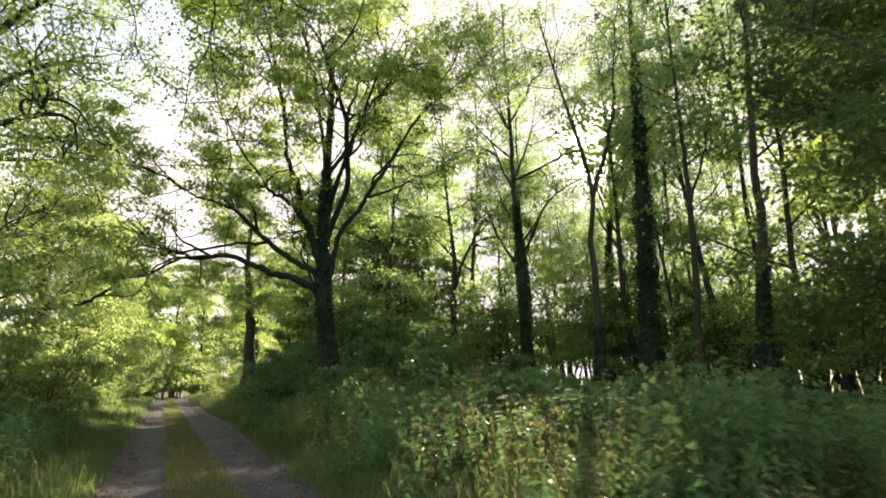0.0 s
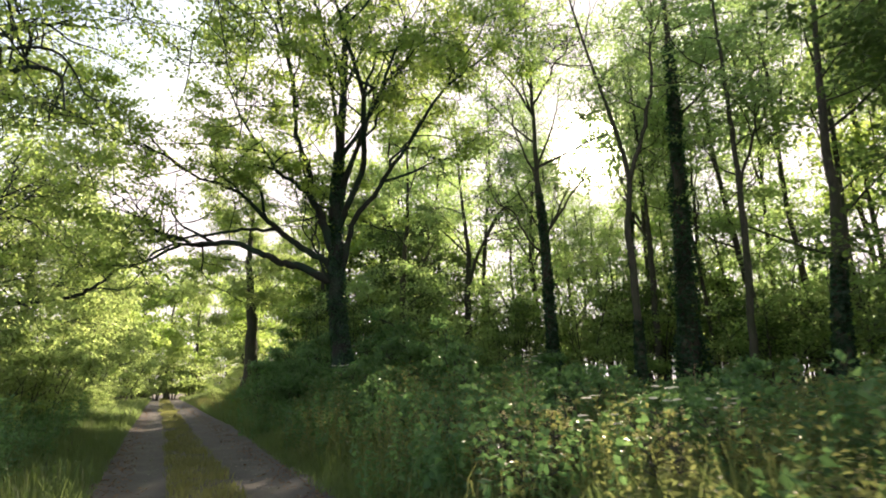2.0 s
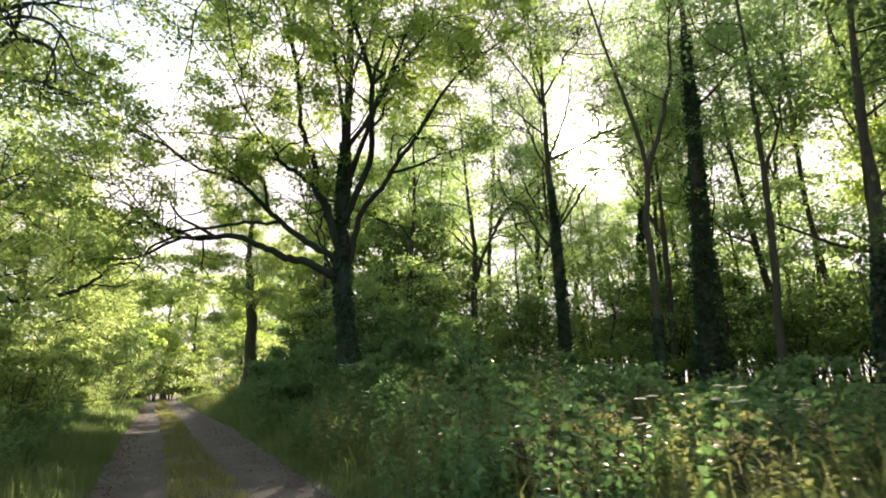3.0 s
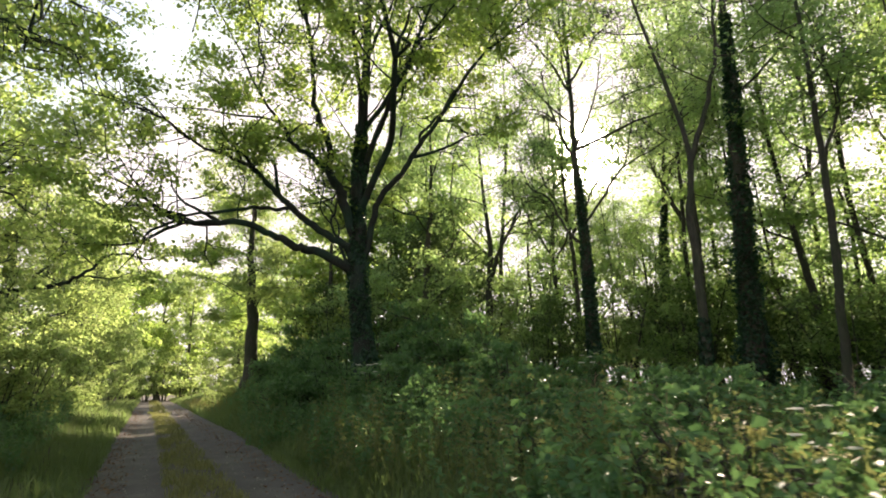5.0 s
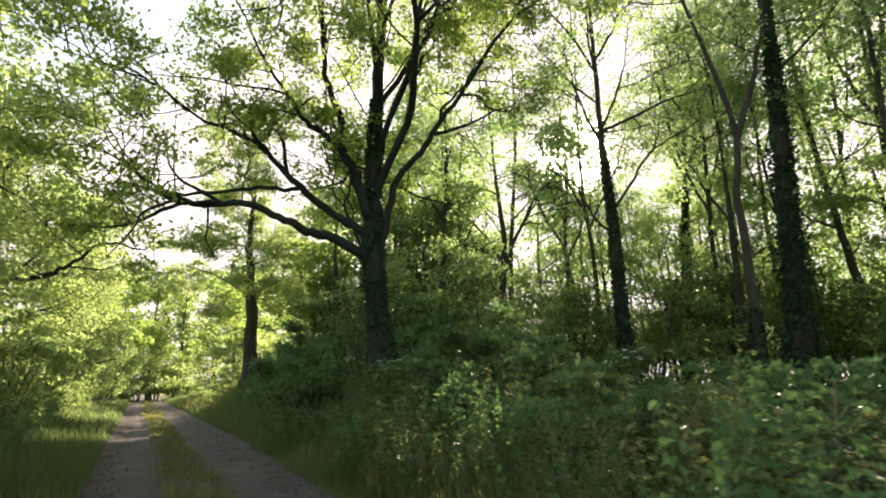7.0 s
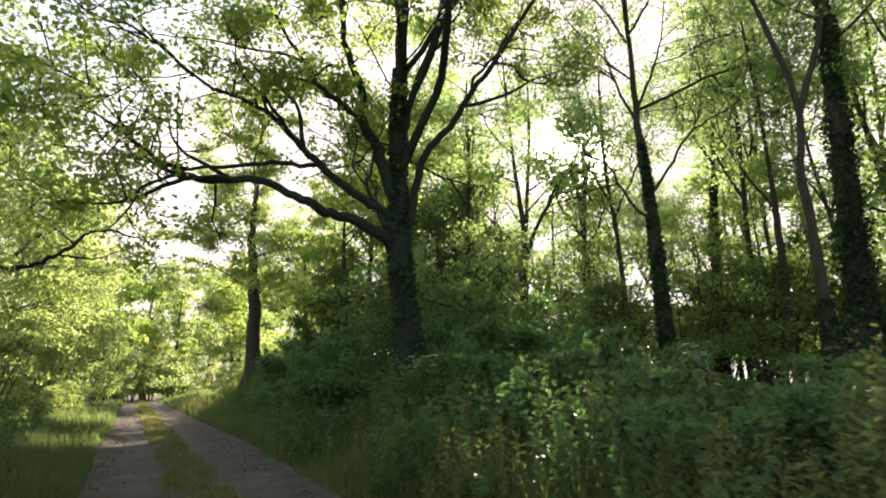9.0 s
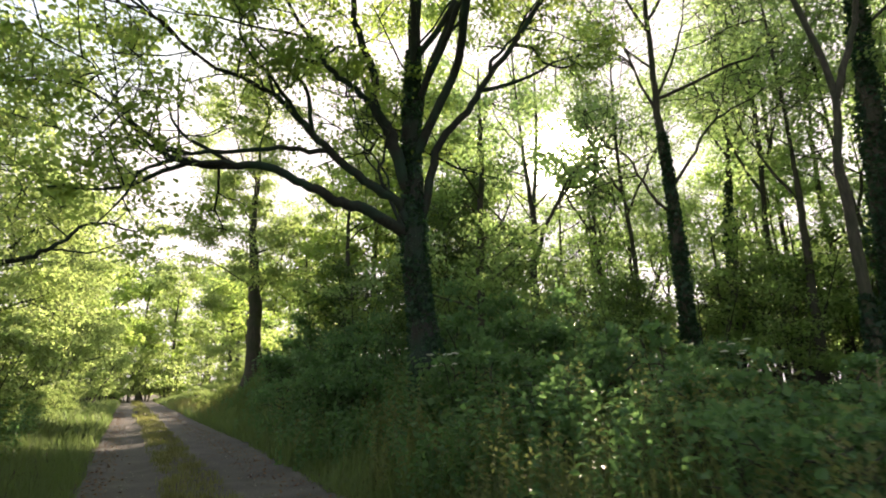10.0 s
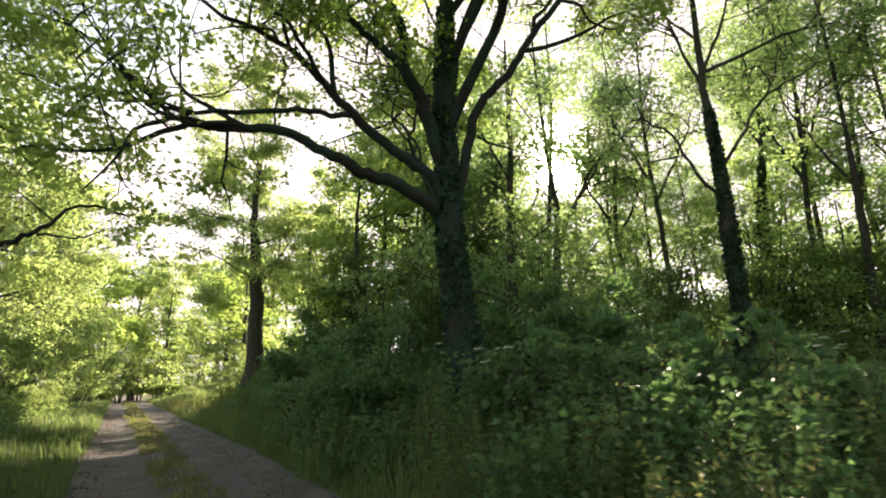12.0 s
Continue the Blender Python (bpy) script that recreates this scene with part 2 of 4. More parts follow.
def leaves_mesh(name, at, length, width, rng, mat, flat=0.5, droop=0.0, fold=0.22):
    """Leaves as folded blades with a blunt tip, centred at the points. flat: how far they lie level."""
    n = len(at)
    nor = rng.normal(size=(n, 3)) * (1 - flat)
    nor[:, 2] += flat + 0.05
    nor /= np.linalg.norm(nor, axis=1, keepdims=True) + 1e-9
    ax = rng.normal(size=(n, 3))
    ax[:, 2] -= droop
    ax -= nor * np.sum(ax * nor, axis=1, keepdims=True)
    ax /= np.linalg.norm(ax, axis=1, keepdims=True) + 1e-9
    side = np.cross(nor, ax)
    size = rng.uniform(0.65, 1.25, (n, 1))
    ln, wd = length * size, width * size * rng.uniform(0.8, 1.2, (n, 1))
    lift = nor * wd * fold
    v = np.stack((at - ax * ln * 0.5, at + side * wd * 0.55 + lift + ax * ln * 0.12, at + ax * ln * 0.5 - nor * ln * 0.1, at - side * wd * 0.55 + lift + ax * ln * 0.12), 1)
    k = np.arange(n)[:, None] * 4
    f = np.concatenate((k + np.array([[0, 2, 1]]), k + np.array([[0, 3, 2]])))
    return raw_mesh(name, v.reshape(-1, 3), f, [mat])


def sprout(wood, tips, line, radii, rng, every, reach, depth, up=0.25, start=0.15, sides=4, spread=1.2):
    """Side branches along a line, then twigs along those; the twigs' points are gathered in tips."""
    line = np.asarray(line, float)
    seg = np.linalg.norm(np.diff(line, axis=0), axis=1)
    dist = np.concatenate(([0], np.cumsum(seg)))
    total = dist[-1]
    s = total * start + every * rng.uniform(0.2, 1.0)
    while s < total * 0.985:
        i = min(int(np.searchsorted(dist, s)) - 1, len(seg) - 1)
        u = (s - dist[i]) / max(seg[i], 1e-6)
        p = line[i] + (line[i + 1] - line[i]) * u
        d = (line[i + 1] - line[i]) / max(seg[i], 1e-6)
        q = rng.normal(size=3) * (1.0, 1.0, 0.55)
        q -= d * (q @ d)
        q /= np.linalg.norm(q) + 1e-9
        way = d * rng.uniform(0.2, 0.7) + q * spread
        way[2] += up
        way /= np.linalg.norm(way)
        ln = reach * rng.uniform(0.55, 1.15) * (1.05 - 0.45 * s / total)
        r = max(0.017 if depth > 1 else 0.008, min(radii[min(i, len(radii) - 1)] * 0.6, 0.014 * ln))
        n = 5 if depth > 1 else 2
        pts, cur = [p], way.copy()
        for _ in range(n - 1):
            cur = cur + rng.normal(size=3) * (0.2 if depth > 1 else 0.1)
            cur[2] += 0.04 if depth > 1 else -0.05
            cur /= np.linalg.norm(cur)
            pts.append(pts[-1] + cur * ln / (n - 1))
        pts = np.array(pts)
        rr = np.linspace(r, max(r * 0.35, 0.005), n)
        wood.tube(pts, rr, sides if depth > 1 else 3)
        if depth > 1:
            sprout(wood, tips, pts, rr, rng, max(every * 0.55, 0.16), reach * 0.5, depth - 1, up * 0.6, 0.2, 3, spread)
            tips.append(pts[-2:])
        else:
            tips.append(np.array((pts[0] * 0.5 + pts[1] * 0.5, pts[1])))
        s += every * rng.uniform(0.6, 1.4)


def foliage(tips, rng, count, puff, share=0.55, tuft=22):
    """Points for about count leaves, in flat sprays round some of the tips, with air between the sprays."""
    t = np.concatenate(tips)
    t = t[rng.uniform(size=len(t)) < share]
    _, cell, crowd = np.unique(np.floor(t / 0.9).astype(int), axis=0, return_inverse=True, return_counts=True)
    lush = rng.gamma(2.2, 1.0, len(t)) / crowd[cell.ravel()] ** 0.6
    m = max(count // tuft, 1)
    centre = t[rng.choice(len(t), m, p=lush / lush.sum())]
    full = rng.gamma(2.5, 0.4, m) + 0.15
    pick = rng.choice(m, count, p=full / full.sum())
    way = rng.normal(size=(m, 2)) * 0.8
    off = rng.normal(size=(count, 3)) * (1.0, 1.0, 0.5)
    off[:, :2] += way[pick] * rng.normal(size=(count, 1))
    return centre[pick] + off * puff * (0.4 + 0.4 * full[pick] ** 0.5)[:, None]


def side_limb(line, radii, rng):
    """A crooked fork that leaves a limb part of the way along it."""
    i = int(len(line) * rng.uniform(0.38, 0.8))
    d = line[min(i + 1, len(line) - 1)] - line[i - 1]
    d /= np.linalg.norm(d) + 1e-9
    q = rng.normal(size=3)
    q -= d * (q @ d)
    q /= np.linalg.norm(q) + 1e-9
    cur = d * 0.8 + q * 0.75 + np.array((0, 0, 0.12))
    step = rng.uniform(0.3, 0.46)
    pts = [line[i]]
    for _ in range(8):
        cur = cur / np.linalg.norm(cur) + rng.normal(size=3) * 0.27
        pts.append(pts[-1] + cur / np.linalg.norm(cur) * step)
    fork = spline(pts, 17)
    return fork, np.maximum(min(radii[i] * 0.7, 0.055) * (1 - np.linspace(0, 1, 17)) ** 0.6, 0.013)


def broadleaf(name, label, nodes, r0, r1, seed, leaf, bark, limbs=(), every=0.65, reach=3.6, bare=0.45, count=14000,
              size=(0.13, 0.075), puff=0.13, ivy=0.0, ivy_r=0.2, up=0.3, category="tree", group="", sides=12, limb_reach=1.0, limb_start=0.3, depth=3, share=0.55, forks=0, tuft=22):
    """A tree: trunk with a flared foot, limbs, thin branches and a crown of separate leaves."""
    rng = np.random.default_rng(seed)
    base = np.asarray(nodes[0], float)
    rel = lambda pts: np.asarray(pts, float) - base
    root = thing(name, label, category, tuple(base), group)
    n = 26
    line = spline(rel(nodes), n)
    h = np.linspace(0, 1, n)
    rad = r0 + (r1 - r0) * h**1.15 + 0.45 * r0 * np.exp(-h * 22)
    jig = rng.normal(size=(n, 3)) * r0 * 0.10
    jig[0] = 0
    w = Wood()
    foot = np.vstack((line[0] - (0, 0, 0.25), line + jig))
    w.tube(foot, np.concatenate(([rad[0] * 1.15], rad * rng.uniform(0.93, 1.07, n))), sides)
    part("trunk", w.mesh("trunk", bark), root)
    thin, tips = Wood(), []
    top = line[int(n * bare):]
    sprout(thin, tips, top, rad[int(n * bare):], rng, every, reach, depth, up, 0.05)
    tips.append(line[-3:])
    for pts, a, b, *full in limbs:
        lw = Wood()
        ln = spline(rel(pts), 5 * len(pts))
        u = np.linspace(0, 1, len(ln))
        bends = [rng.normal(size=3) * 0.035 * np.sin(u * k + rng.uniform(0, 6))[:, None] for k in (7.0, 13.0, 23.0)]
        wob = rng.normal(size=ln.shape) * 0.02 + sum(bends) * np.minimum(u * 4, 1)[:, None]
        wob[0] = 0
        ln = ln + wob
        rr = np.maximum(a * 1.1 * (1 - np.linspace(0, 1, len(ln))) ** 0.7, b)
        lw.tube(ln, rr, 7)
        part("limb", lw.mesh("limb", bark), root)
        sprout(thin, tips, ln, rr, rng, every * 0.6 / (full[0] if full else 1.0), reach * limb_reach * 0.75, depth, up * 0.5, limb_start)
        tips.append(ln[-4:])
        for _ in range(forks):
            fork, fr = side_limb(ln, rr, rng)
            fw = Wood()
            fw.tube(fork, fr, 6)
            part("limb", fw.mesh("limb", bark), root)
            sprout(thin, tips, fork, fr, rng, 0.55, reach * 0.4, 2, up * 0.5, 0.3)
            tips.append(fork[-3:])
    part("twigwork", thin.mesh("twigwork", bark), root, kind="stuff")
    part("crown", leaves_mesh("crown", foliage(tips, rng, count, puff, share, tuft), *size, rng, leaf), root, kind="stuff")
    if ivy:
        k = int(420 * ivy * (1 + ivy_r))
        hh = ivy * rng.uniform(0, 1, k) ** 1.35
        z = line[:, 2]
        ix = np.interp(hh, z, line[:, 0]), np.interp(hh, z, line[:, 1])
        a = rng.uniform(0, 2 * math.pi, k)
        rr = np.interp(hh, z, rad) + rng.uniform(0.0, 1, k) ** 2 * ivy_r * (1.25 - hh / ivy) * (0.6 + 0.5 * np.sin(hh * 2.1 + a * 2))
        part("ivy", leaves_mesh("ivy", np.stack((ix[0] + np.cos(a) * rr, ix[1] + np.sin(a) * rr, hh), 1), 0.12, 0.11, rng, IVY_LEAF, 0.15, 0.8), root,
             "dark glossy ivy climbing the trunk", "stuff")
    return root


def shrub(name, label, at, height, width, seed, leaf, count=6000, size=(0.08, 0.05), stems=9, category="shrub", group="", puff=0.16, low=0.12, tuft=22):
    """A many-stemmed bush, its leaves in tufts at the twigs."""
    rng = np.random.default_rng(seed)
    root = thing(name, label, category, at, group)
    stalk, tips = Wood(), []
    for i in range(stems):
        a = i * 2.4 + rng.uniform(-0.4, 0.4)
        out = width * 0.5 * rng.uniform(0.25, 1.0)
        hh = height * rng.uniform(0.6, 1.0) * (1.0 - 0.25 * out / width)
        ln = spline([(0.15 * math.cos(a), 0.15 * math.sin(a), -0.1), (out * 0.45 * math.cos(a), out * 0.45 * math.sin(a), hh * 0.45),
                     (out * math.cos(a + 0.2), out * math.sin(a + 0.2), hh)], 9)
        rr = np.linspace(0.012 * height, 0.006, 9)
        stalk.tube(ln, rr, 5)
        sprout(stalk, tips, ln, rr, rng, height * 0.12, width * 0.34, 2, 0.15, low, 3)
        tips.append(ln[-3:])
    part("stemwork", stalk.mesh("stemwork", GREY_BARK), root, kind="stuff")
    part("foliage", leaves_mesh("foliage", foliage(tips, rng, count, puff, 0.55, tuft), *size, rng, leaf), root, kind="stuff")
    return root


# ---- ground and track ----
def smooth(a, b, x):
    t = np.clip((x - a) / (b - a), 0, 1)
    return t * t * (3 - 2 * t)


def middle(y):
    """x of the track's middle line."""
    y = np.asarray(y, float)
    return 1.02 + 0.0355 * (y - 10)


def widen(x, y):
    """The track's right edge draws away from its middle as it goes on."""
    return np.where(x > 1, 0.033 * np.clip(y - 10, 0, 16), np.where(x < -1, -0.01 * np.clip(y - 10, 0, 16), 0))


def ground_z(x, y):
    x, y = np.asarray(x, float), np.asarray(y, float)
    o = x - middle(y)
    o = o - widen(o, y)
    bank = smooth(1.7, 4.6 - 0.6 * smooth(24, 32, y) + 2.6 * smooth(34, 47, y), o) * (0.30 + 0.65 * smooth(8, 22, y) + (1.4 * smooth(24, 33, y) - 0.6 * smooth(34, 47, y)) * smooth(66, 52, y)) - smooth(7.5, 14, o) * (0.10 + 0.45 * smooth(8, 22, y) + 1.0 * smooth(24, 34, y) * smooth(66, 52, y))
    left = smooth(1.6, 4.5, -o) * 0.35
    near = smooth(120, 60, np.abs(o)) * smooth(200, 120, np.abs(y))
    wave = 0.07 * np.sin(x * 0.9 + 1.3) * np.sin(y * 0.7 + 0.4) * smooth(1.6, 3.0, np.abs(o))
    return (bank + left + wave) * near - 0.03


def build_ground():
    near = np.arange(-30, 60, 0.75)
    far = np.array([-2500, -900, -400, -200, -120, -80, -60, -45, -36])
    xs = np.concatenate((far, near, np.array([62, 68, 80, 100, 140, 220, 400, 900, 3000])))
    ys = np.concatenate((far, near, np.arange(60, 140, 2), np.array([145, 160, 200, 300, 500, 1000, 3000])))
    X, Y = np.meshgrid(xs, ys)
    V = np.stack((X, Y, ground_z(X, Y)), -1).reshape(-1, 3)
    w = len(xs)
    i = (np.arange(len(ys) - 1)[:, None] * w + np.arange(w - 1)[None]).ravel()
    T = np.concatenate((np.stack((i, i + 1, i + w + 1), 1), np.stack((i, i + w + 1, i + w), 1)))
    me = raw_mesh("ground", V, T, [FLOOR])
    me.polygons.foreach_set("use_smooth", np.ones(len(me.polygons), bool))
    tagged(new("ground", me), "woodland floor of leaf litter with pale meadow beyond", "ground", kind="structure")


def build_track():
    rng = np.random.default_rng(5)
    off = np.array([-1.75, -1.5, -1.3, -1.05, -0.8, -0.6, -0.4, -0.2, 0.0, 0.2, 0.4, 0.6, 0.85, 1.1, 1.35, 1.55, 1.85])
    hgt = np.array([-0.06, 0.02, 0.025, 0.0, -0.005, 0.0, 0.03, 0.045, 0.05, 0.045, 0.03, 0.0, -0.005, 0.0, 0.025, 0.02, -0.06])
    ys = np.concatenate((np.arange(-20, 50, 0.3), np.arange(50, 170, 2.0)))
    X = middle(ys)[:, None] + off[None] * (1 + 0.03 * np.sin(ys * 0.6))[:, None] + widen(off[None], ys[:, None])
    Z = hgt[None] + rng.normal(size=X.shape) * 0.006 + 0.012
    Z[:, 0] -= 0.05
    Z[:, -1] -= 0.05
    V = np.stack((X, np.broadcast_to(ys[:, None], X.shape), Z), -1).reshape(-1, 3)
    w = len(off)
    i = (np.arange(len(ys) - 1)[:, None] * w + np.arange(w - 1)[None]).ravel()
    T = np.concatenate((np.stack((i, i + 1, i + w + 1), 1), np.stack((i, i + w + 1, i + w), 1)))
    me = raw_mesh("road", V, T, [TRACK])
    me.polygons.foreach_set("use_smooth", np.ones(len(me.polygons), bool))
    tagged(new("road", me), "grey gravel farm track with two worn wheel ruts", "road", kind="structure")


build_ground()
build_track()


def grass_mesh(name, xy, height, rng, mat, width=0.008, lean=0.55, z=None):
    """Blades of grass, each a bent tapering strip."""
    n = len(xy)
    base = np.column_stack((xy, ground_z(xy[:, 0], xy[:, 1]) if z is None else np.full(n, z)))
    h = height * rng.uniform(0.5, 1.2, (n, 1))
    a = rng.uniform(0, 2 * math.pi, n)
    d = np.stack((np.cos(a), np.sin(a), np.zeros(n)), 1)
    s = np.stack((-np.sin(a + 0.5), np.cos(a + 0.5), np.zeros(n)), 1) * width * rng.uniform(0.6, 1.4, (n, 1))
    k = lean * rng.uniform(0.2, 1.6, (n, 1))
    upv = np.array((0, 0, 1.0))
    mid = base + upv * h * 0.6 + d * h * k * 0.3
    tip = base + upv * h * (1 - 0.35 * k) + d * h * k
    v = np.stack((base - s, base + s, mid - s * 0.7, mid + s * 0.7, tip), 1).reshape(-1, 3)
    i = np.arange(n)[:, None] * 5
    f = np.concatenate((i + np.array([[0, 1, 3]]), i + np.array([[0, 3, 2]]), i + np.array([[2, 3, 4]])))
    return raw_mesh(name, v, f, [mat])


def scatter(rng, n, x0, x1, y0, y1, near=1.0):
    """Points beside the track, thicker at the near end; x is counted from the track's middle."""
    y = y0 + (y1 - y0) * rng.uniform(0, 1, n) ** near
    x = rng.uniform(x0, x1, n)
    return np.column_stack((middle(y) + x + widen(x, y), y))


def clear_of_track(xy, gap):
    o = xy[:, 0] - middle(xy[:, 1])
    return xy[np.abs(o - widen(o, xy[:, 1])) > gap]


def clumped(rng, n, x0, x1, y0, y1, near=1.0, clump=0.3, per=18):
    c = scatter(rng, max(n // per, 1), x0, x1, y0, y1, near)
    return c[rng.integers(0, len(c), n)] + rng.normal(size=(n, 2)) * clump


def build_grass():
    rng = np.random.default_rng(11)
    mid = clumped(rng, 13000, -0.4, 0.4, 7, 45, 1.7, 0.10, 22)
    mid = mid[np.abs(mid[:, 0] - middle(mid[:, 1])) < 0.5]
    tagged(new("grass", grass_mesh("grass_strip", mid, 0.15, rng, DRY_GRASS, 0.007, 0.6, 0.04)), "short dry grass along the middle of the track", "grass", kind="stuff")
    for x0, x1, n, hh, y0 in ((1.45, 2.2, 16000, 0.24, 4), (1.9, 4.2, 27000, 0.5, 3), (-2.1, -1.4, 11000, 0.24, 8), (-4.6, -1.7, 14000, 0.5, 9)):
        xy = clumped(rng, n, x0, x1, y0, 46, 1.5, 0.16, 20)
        xy = clear_of_track(xy, 1.42)
        tagged(new("grass", grass_mesh("verge_grass", xy, hh, rng, GRASS)), "long green grass on the verge of the track", "grass", kind="stuff")


def build_far_verge():
    rng = np.random.default_rng(12)
    for x0, x1 in ((1.9, 6.5), (-5.5, -1.8)):
        xy = clumped(rng, 12000, x0, x1, 28, 105, 1.3, 0.25, 16)
        xy = clear_of_track(xy, 1.5)
        tagged(new("grass", grass_mesh("far_verge_grass", xy, 0.62, rng, GRASS, 0.026)), "tall sunlit grass beside the far track", "grass", kind="stuff")
    pale = clear_of_track(clumped(rng, 6500, 1.8, 6.5, 36, 66, 1.2, 0.22, 18), 1.6)
    tagged(new("grass", grass_mesh("tall_dry_grass", pale, 0.85, rng, DRY_GRASS, 0.016)), "tall pale flowering grass in the sun on the bank", "grass", kind="stuff")
    strip = clumped(rng, 2200, -0.4, 0.4, 40, 105, 1.0, 0.15, 16)
    tagged(new("grass", grass_mesh("far_strip_grass", strip, 0.2, rng, DRY_GRASS, 0.02, 0.5, 0.03)), "dry grass along the middle of the far track", "grass", kind="stuff")


def build_litter():
    """Fallen leaves along the track's edges, and loose stones in its ruts."""
    rng = np.random.default_rng(14)
    y = 6 + 50 * rng.uniform(0, 1, 3200) ** 1.5
    side = np.where(rng.uniform(size=3200) < 0.6, -1.35, 1.35) + rng.normal(size=3200) * 0.22
    at = np.column_stack((middle(y) + side, y, np.full(3200, 0.045)))
    tagged(new("leaf_litter", leaves_mesh("leaf_litter", at, 0.06, 0.04, rng, LITTER, 0.85)), "brown fallen leaves along the edges of the track", "leaf litter", kind="stuff")
    n = 700
    y = 5 + 40 * rng.uniform(0, 1, n) ** 1.5
    x = middle(y) + np.where(rng.uniform(size=n) < 0.5, -0.85, 0.95) + rng.normal(size=n) * 0.3
    r = rng.uniform(0.008, 0.026, (n, 1, 1))
    ball = np.array([(1, 0, 0), (0, 1, 0), (-1, 0, 0), (0, -1, 0), (0.1, 0.1, 0.7), (0, 0, -0.4)], float)
    v = np.column_stack((x, y, np.full(n, 0.02)))[:, None] + ball[None] * r * rng.uniform(0.6, 1.3, (n, 6, 1))
    k = np.arange(n)[:, None] * 6
    f = np.concatenate([k + np.array([t]) for t in ((0, 1, 4), (1, 2, 4), (2, 3, 4), (3, 0, 4), (1, 0, 5), (2, 1, 5), (3, 2, 5), (0, 3, 5))])
    tagged(new("gravel", raw_mesh("gravel", v.reshape(-1, 3), f, [PEBBLE])), "loose grey stones lying in the wheel ruts", "gravel", kind="stuff")


def nettles(name, label, xy, height, seed, mat, nodes=9, leaf=(0.085, 0.045)):
    """Upright weeds: a stalk each, with pairs of leaves that grow smaller to the tip."""
    rng = np.random.default_rng(seed)
    n = len(xy)
    z = ground_z(xy[:, 0], xy[:, 1])
    patch = np.sin(xy[:, 0] * 1.7 + np.sin(xy[:, 1] * 0.9) * 1.5) * np.sin(xy[:, 1] * 1.3 + 0.6 * xy[:, 0])
    h = height * rng.uniform(0.6, 1.2, n) * (0.92 + 0.38 * patch)
    tilt = rng.normal(size=(n, 2)) * 0.16
    k = np.linspace(0.25, 1.0, nodes)
    at = np.stack((xy[:, None, 0] + tilt[:, None, 0] * (h[:, None] * k**1.6), xy[:, None, 1] + tilt[:, None, 1] * (h[:, None] * k**1.6), z[:, None] + h[:, None] * k[None]), -1)
    a = rng.uniform(0, 6.28, (n, 1)) + np.arange(nodes)[None] * 1.57
    far = (0.055 * (1.15 - 0.8 * k))[None] * rng.uniform(0.7, 1.5, (n, nodes))
    d = np.stack((np.cos(a) * far, np.sin(a) * far, -far * 0.3), -1)
    pts = np.concatenate((at + d, at - d)).reshape(-1, 3)
    root = thing(name, label, "weeds", kind="stuff")
    part("foliage", leaves_mesh("foliage", pts, *leaf, rng, mat, 0.55, 0.3), root, kind="stuff")
    s = 0.005
    b0 = np.column_stack((xy, z))
    tp = at[:, -1]
    v = np.stack((b0 + (s, 0, 0), b0 + (-s * 0.6, s, 0), b0 + (-s * 0.6, -s, 0), tp), 1).reshape(-1, 3)
    i = np.arange(n)[:, None] * 4
    f = np.concatenate((i + np.array([[0, 1, 3]]), i + np.array([[1, 2, 3]]), i + np.array([[2, 0, 3]])))
    part("stalk_cluster", raw_mesh("stalk_cluster", v, f, [STALK]), root, kind="stuff")
    return root


def build_weeds():
    rng = np.random.default_rng(21)
    a = clumped(rng, 2900, 2.0, 9, 3, 26, 1.15, 0.3, 12)
    d = clumped(rng, 1300, 2.0, 8, 3, 24, 1.2, 0.28, 16)
    nettles("tall_weeds", "olive-green leggy weeds among the nettles", d, 1.15, 35, OLIVE_LEAF, 11, (0.07, 0.03))
    reed = clumped(rng, 3600, 2.2, 7.5, 3, 22, 1.2, 0.3, 9)
    tagged(new("grass", grass_mesh("tall_grass", reed, 0.95, rng, OLIVE_LEAF, 0.007, 0.55)), "tall flowering grass standing among the weeds", "grass", kind="stuff")
    nettles("nettles", "dense dark green nettles on the shaded bank", a, 1.0, 31, WEED_LEAF, leaf=(0.105, 0.062))
    b = clumped(rng, 1600, 7, 24, 4, 34, 1.0, 0.5, 14)
    nettles("nettles", "sparse nettles under the wood", b, 0.85, 32, WEED_LEAF, leaf=(0.12, 0.06))
    e = clumped(rng, 1100, 2.2, 6.5, 21, 37, 1.0, 0.3, 12)
    nettles("nettles", "weeds among the long grass of the steep bank", e, 0.75, 34, WEED_LEAF, leaf=(0.10, 0.06))
    c = clumped(rng, 1400, -5.5, -2.5, 9, 30, 1.2, 0.25, 14)
    c = c[c[:, 0] < -1.4]
    nettles("nettles", "dark green nettles below the hedge", c, 0.95, 33, WEED_LEAF)


def build_bank_grass():
    rng = np.random.default_rng(15)
    xy = clear_of_track(clumped(rng, 15000, 1.5, 5.5, 20, 47, 0.9, 0.2, 18), 1.45)
    tagged(new("grass", grass_mesh("bank_grass", xy, 0.6, rng, GRASS, 0.014)), "long grass on the steep bank of the track", "grass", kind="stuff")


build_grass()
build_bank_grass()
build_far_verge()
build_litter()
build_weeds()

